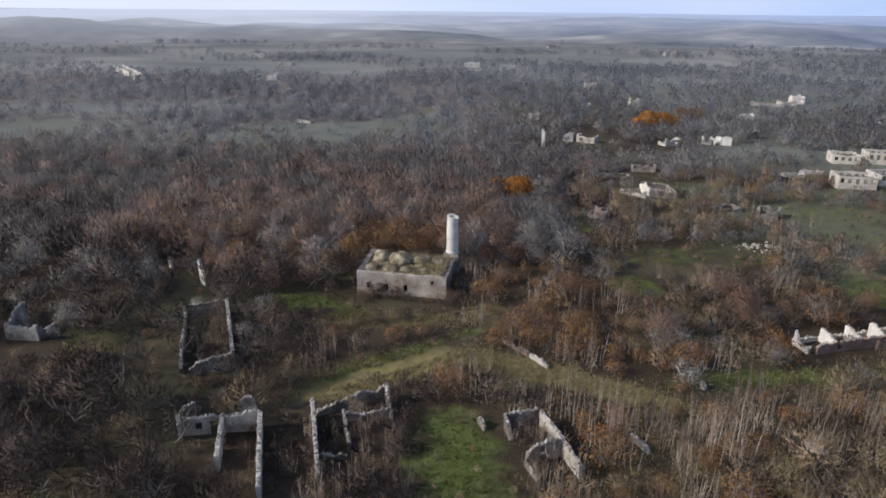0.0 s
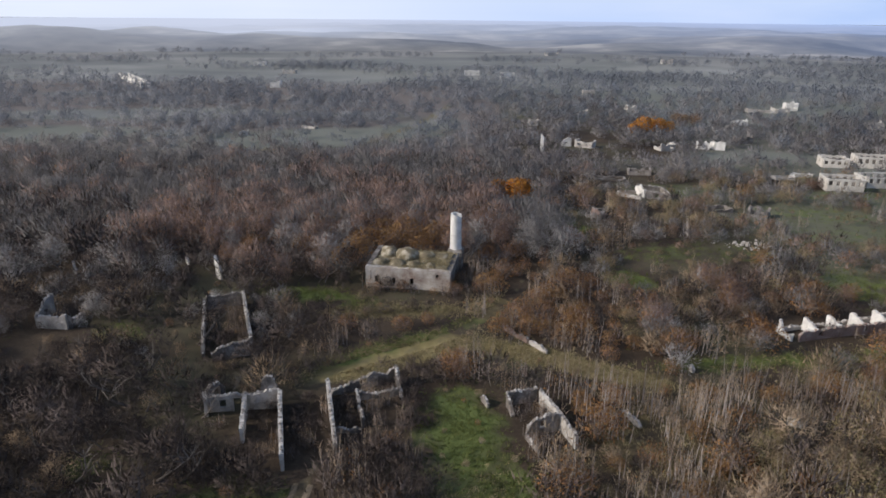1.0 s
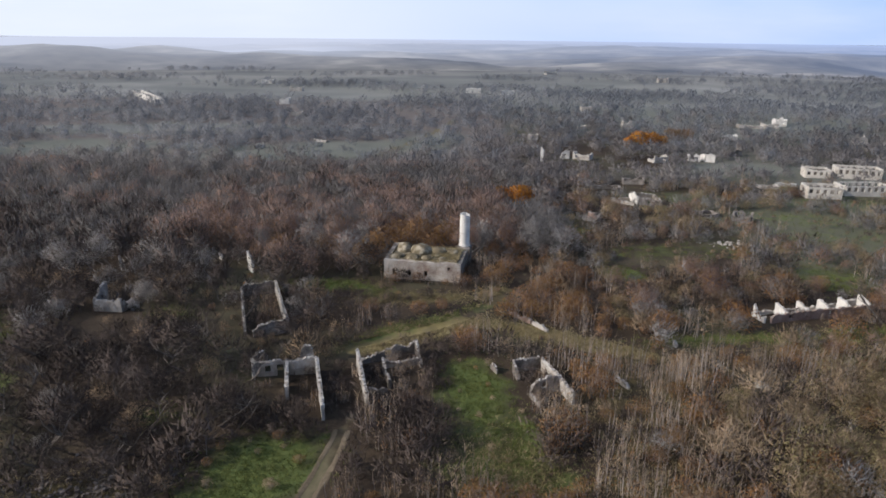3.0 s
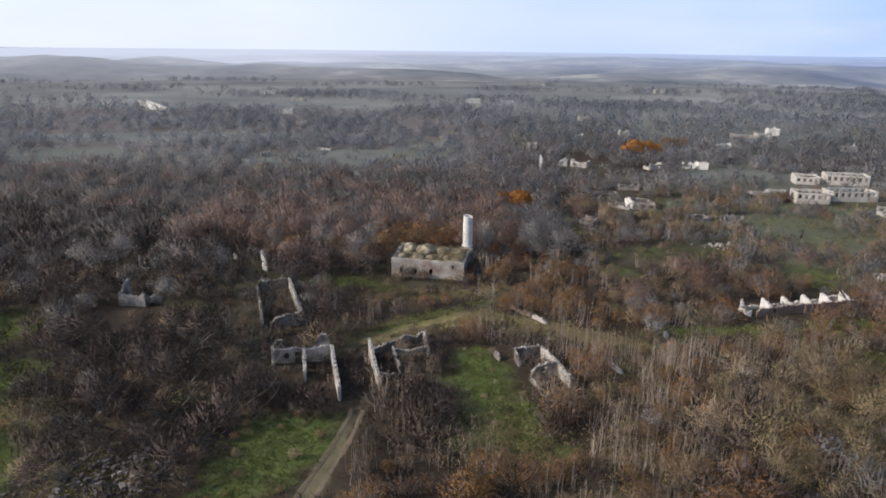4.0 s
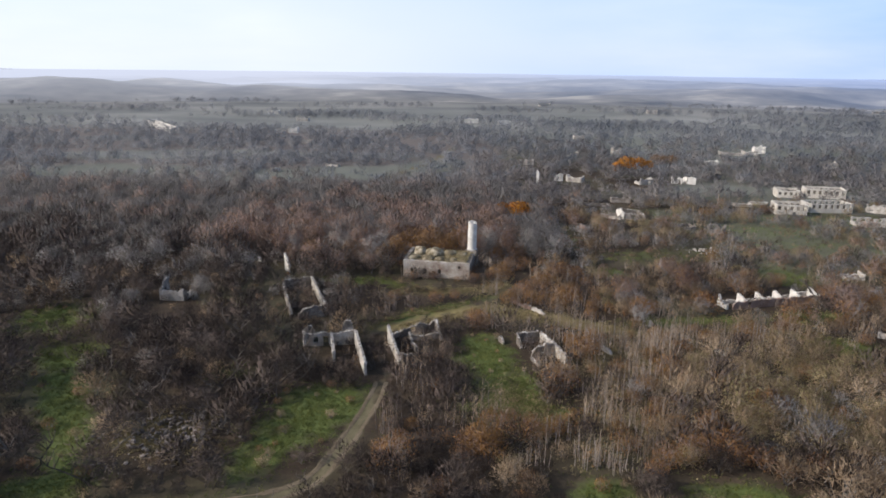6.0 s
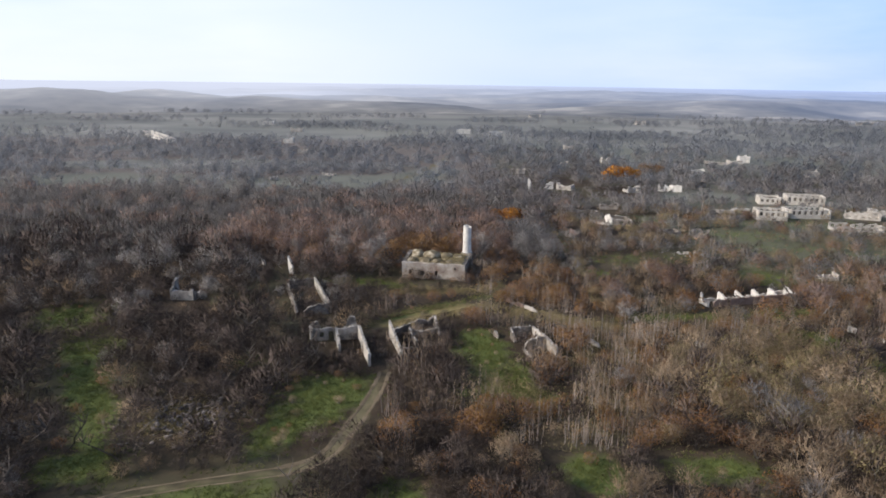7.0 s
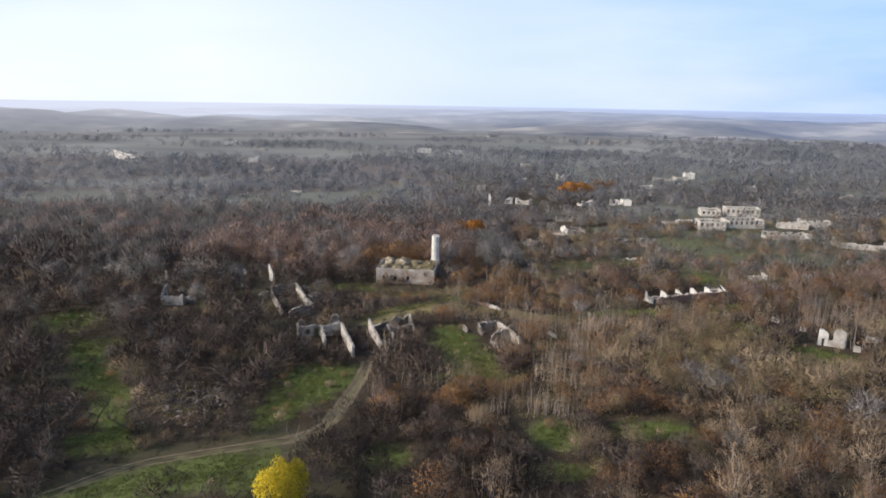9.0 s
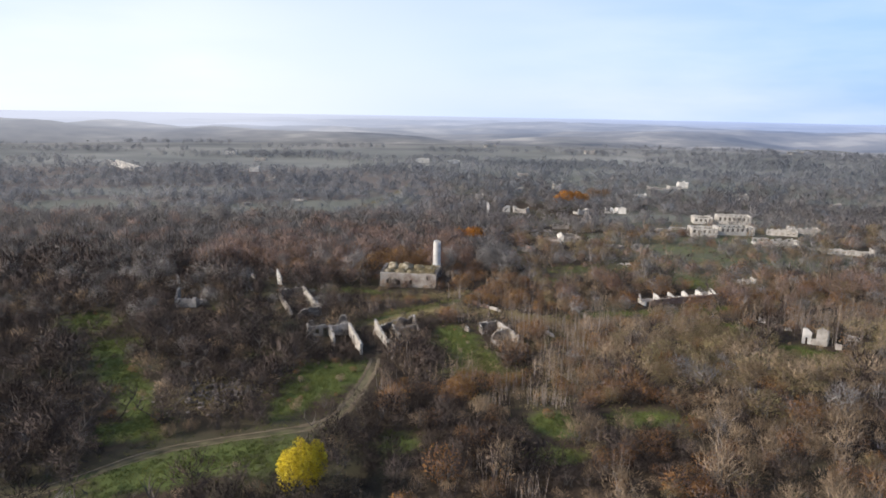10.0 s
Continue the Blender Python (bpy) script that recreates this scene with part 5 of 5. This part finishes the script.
def join_shape(s, lift=0.9):
    tv, tf, cv, cf, lv, lf = s
    parts, off = [], 0
    for k, (pv, pf) in enumerate(((tv, tf), (cv, cf), (lv, lf))):
        if pf:
            v, f = triangles(pv, pf)
            f, n = round_normals(v, f, lift)
            parts.append((v, f + off, n, np.full(len(f), k, dtype=np.int32)))
            off += len(v)
    return tuple(np.concatenate([p[i] for p in parts]) for i in range(4))


def joined(name, shapes, places, mats, label, category):
    allv, allf, alln, alli, off = [], [], [], [], 0
    z = height(np.array([p[1] for p in places]), np.array([p[2] for p in places]))
    for i, (_, x, y, s, turn) in enumerate(places):
        v, f, n, k = shapes[i % len(shapes)]
        c, sn = math.cos(radians(turn)), math.sin(radians(turn))
        spin = np.array([[c, sn, 0], [-sn, c, 0], [0, 0, 1]])
        allv.append(v @ spin * s + (x, y, z[i]))
        alln.append(n @ spin)
        allf.append(f + off)
        alli.append(k)
        off += len(v)
    me = soft_mesh(name, np.concatenate(allv), np.concatenate(allf), np.concatenate(alln), mats, np.concatenate(alli))
    return tagged(new(name, me), label, category, kind="stuff")


build_plants()


# ---- the woods and scrub beyond ----
def clump_shape(seed, count, size, wide):
    """A head of fine twigs as seen from far off."""
    v, f = [], []
    crown(v, f, random.Random(seed), Vector((0, 0, 1.6)), 2.6, 1.8, count, size, wide, 0.8, 2.4)
    return join_shape(([], [], v, f, [], []), 1.8)


def build_far_woods():
    rng = random.Random(21)
    shapes = [clump_shape(i, 105, 0.9, 0.19) for i in range(8)]
    small = [clump_shape(i + 9, 56, 0.9, 0.30) for i in range(4)]
    spots, far = [], []
    y = 196.0
    opens = MEADOWS
    while y < 900:
        step = 3.7 + (y - 196) * 0.011
        x = -0.78 * y - 70
        while x < 0.95 * y + 40:
            px, py = x + rng.uniform(-0.5, 0.5) * step, y + rng.uniform(-0.5, 0.5) * step
            x += step
            if clears(px, py) or near_line(px, py, FAR_TRACK) < 3.5 or any(abs(px - q[0] * (1 - 0.5 * (q[1] - py) / (q[1] + 40))) < 0.5 * q[2] and 0 < q[1] - py < 13 + 0.02 * q[1] for q in FAR_SHELLS + [(-220, 474, 60)]):
                continue
            open_ = float(patches(np.array(px), np.array(py), opens))
            chance = (0.97 - 0.82 * open_) * min(1, 0.86 + 0.75 * float(wave(px, py * 0.6, 48, 3)))
            edge = 455 + 0.5 * max(0, px + 60) + 45 * float(wave(px, py, 160, 8))
            if py > edge:
                chance *= np.clip(0.45 + 1.5 * float(wave(px * 0.35, py, 60, 2)) - (py - edge) / 420, 0.0, 1)
            elif px > 90:
                chance *= 0.75
            if rng.random() < chance:
                s = rng.uniform(0.6, 1.35) * (1 + (y - 196) * 0.0005)
                (spots if y < 420 else far).append(("", px, py, s * 1.25, rng.uniform(0, 360)))
        y += step
    # nearer clumps stay brown, more on the right; the others take the haze tint
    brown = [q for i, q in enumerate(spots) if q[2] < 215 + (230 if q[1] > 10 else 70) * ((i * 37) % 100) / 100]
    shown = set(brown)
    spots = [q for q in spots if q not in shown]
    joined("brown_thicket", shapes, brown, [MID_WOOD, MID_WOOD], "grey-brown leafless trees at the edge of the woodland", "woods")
    joined("far_thicket", shapes, spots, [HAZED_WOOD, HAZED_WOOD], "leafless scrub woodland stretching away, tinted blue-grey for haze", "woods")
    joined("distant_scrub", small, far, [HAZED_WOOD, HAZED_WOOD], "scattered scrub on distant slopes, tinted blue-grey for haze", "woods")


build_far_woods()


# ---- herbs and rubble ----
def build_grass():
    rng = random.Random(5)
    for name, spots, mat, count, label in (("weeds", GREENS, GRASS, 900, "lush green weeds in the clearings"), ("dead_grass", DRYS, DRY, 2000, "dry straw-coloured grass beside the track")):
        verts, faces = [], []
        for cx, cy, a, b, turn, k in spots:
            c, s = math.cos(radians(turn)), math.sin(radians(turn))
            for _ in range(int(count * k * min(1.6, a * b / 40) * (1 if cy < 120 else 0.3))):
                u, v = rng.gauss(0, 0.6) * a, rng.gauss(0, 0.6) * b
                x, y = cx + u * c - v * s, cy + u * s + v * c
                if near_line(x, y, TRACK) < 1.2 or blocked(x, y):
                    continue
                z = float(height(x, y)) - 0.05
                for _ in range(5):
                    blade(verts, faces, Vector((x + rng.gauss(0, 0.18), y + rng.gauss(0, 0.18), z)), aim(rng, 0.9, 1), rng.uniform(0.2, 0.5) * (1.5 if rng.random() < 0.15 else 1), 0.10, rng)
        tagged(new(name, mesh(name, verts, faces, mat)), label, "grass", kind="stuff")


def build_rubble():
    rng = random.Random(9)
    for cx, cy, a, b, n, mat, label in ((-43, 36.5, 7.5, 7.5, 460, RUBBLE, "heap of grey-brown stone rubble in scrub"), (14, 139, 6, 2.5, 90, PLASTER, "scattered pale building rubble"), (67, 133, 6, 3, 110, PLASTER, "field of pale rubble stones"), (10, 123, 4, 3, 60, STONE, "grey stones of a fallen building"), (88, 62, 7, 5, 80, STONE, "grey fallen stones among dry bushes")):
        verts, faces = [], []
        for _ in range(n):
            u, v = rng.gauss(0, 0.5), rng.gauss(0, 0.5)
            x, y, r = cx + u * a, cy + v * b, rng.uniform(0.08, 0.44) ** 1.3
            z = float(height(x, y)) + max(0, 0.9 - (u * u + v * v)) * rng.uniform(0, 1.0)
            k = len(verts)
            for dz in (-1, 1):
                for i in range(5):
                    ang = 2 * math.pi * i / 5 + rng.uniform(-0.4, 0.4)
                    verts.append((x + r * rng.uniform(0.7, 1.2) * math.cos(ang), y + r * rng.uniform(0.7, 1.2) * math.sin(ang), z + dz * r * rng.uniform(0.35, 0.7)))
            faces += [tuple(k + 5 + i for i in range(5))] + [(k + i, k + (i + 1) % 5, k + 5 + (i + 1) % 5, k + 5 + i) for i in range(5)]
        tagged(new("rubble", mesh("rubble", verts, faces, mat)), label, "rubble", kind="stuff")


build_grass()
build_rubble()
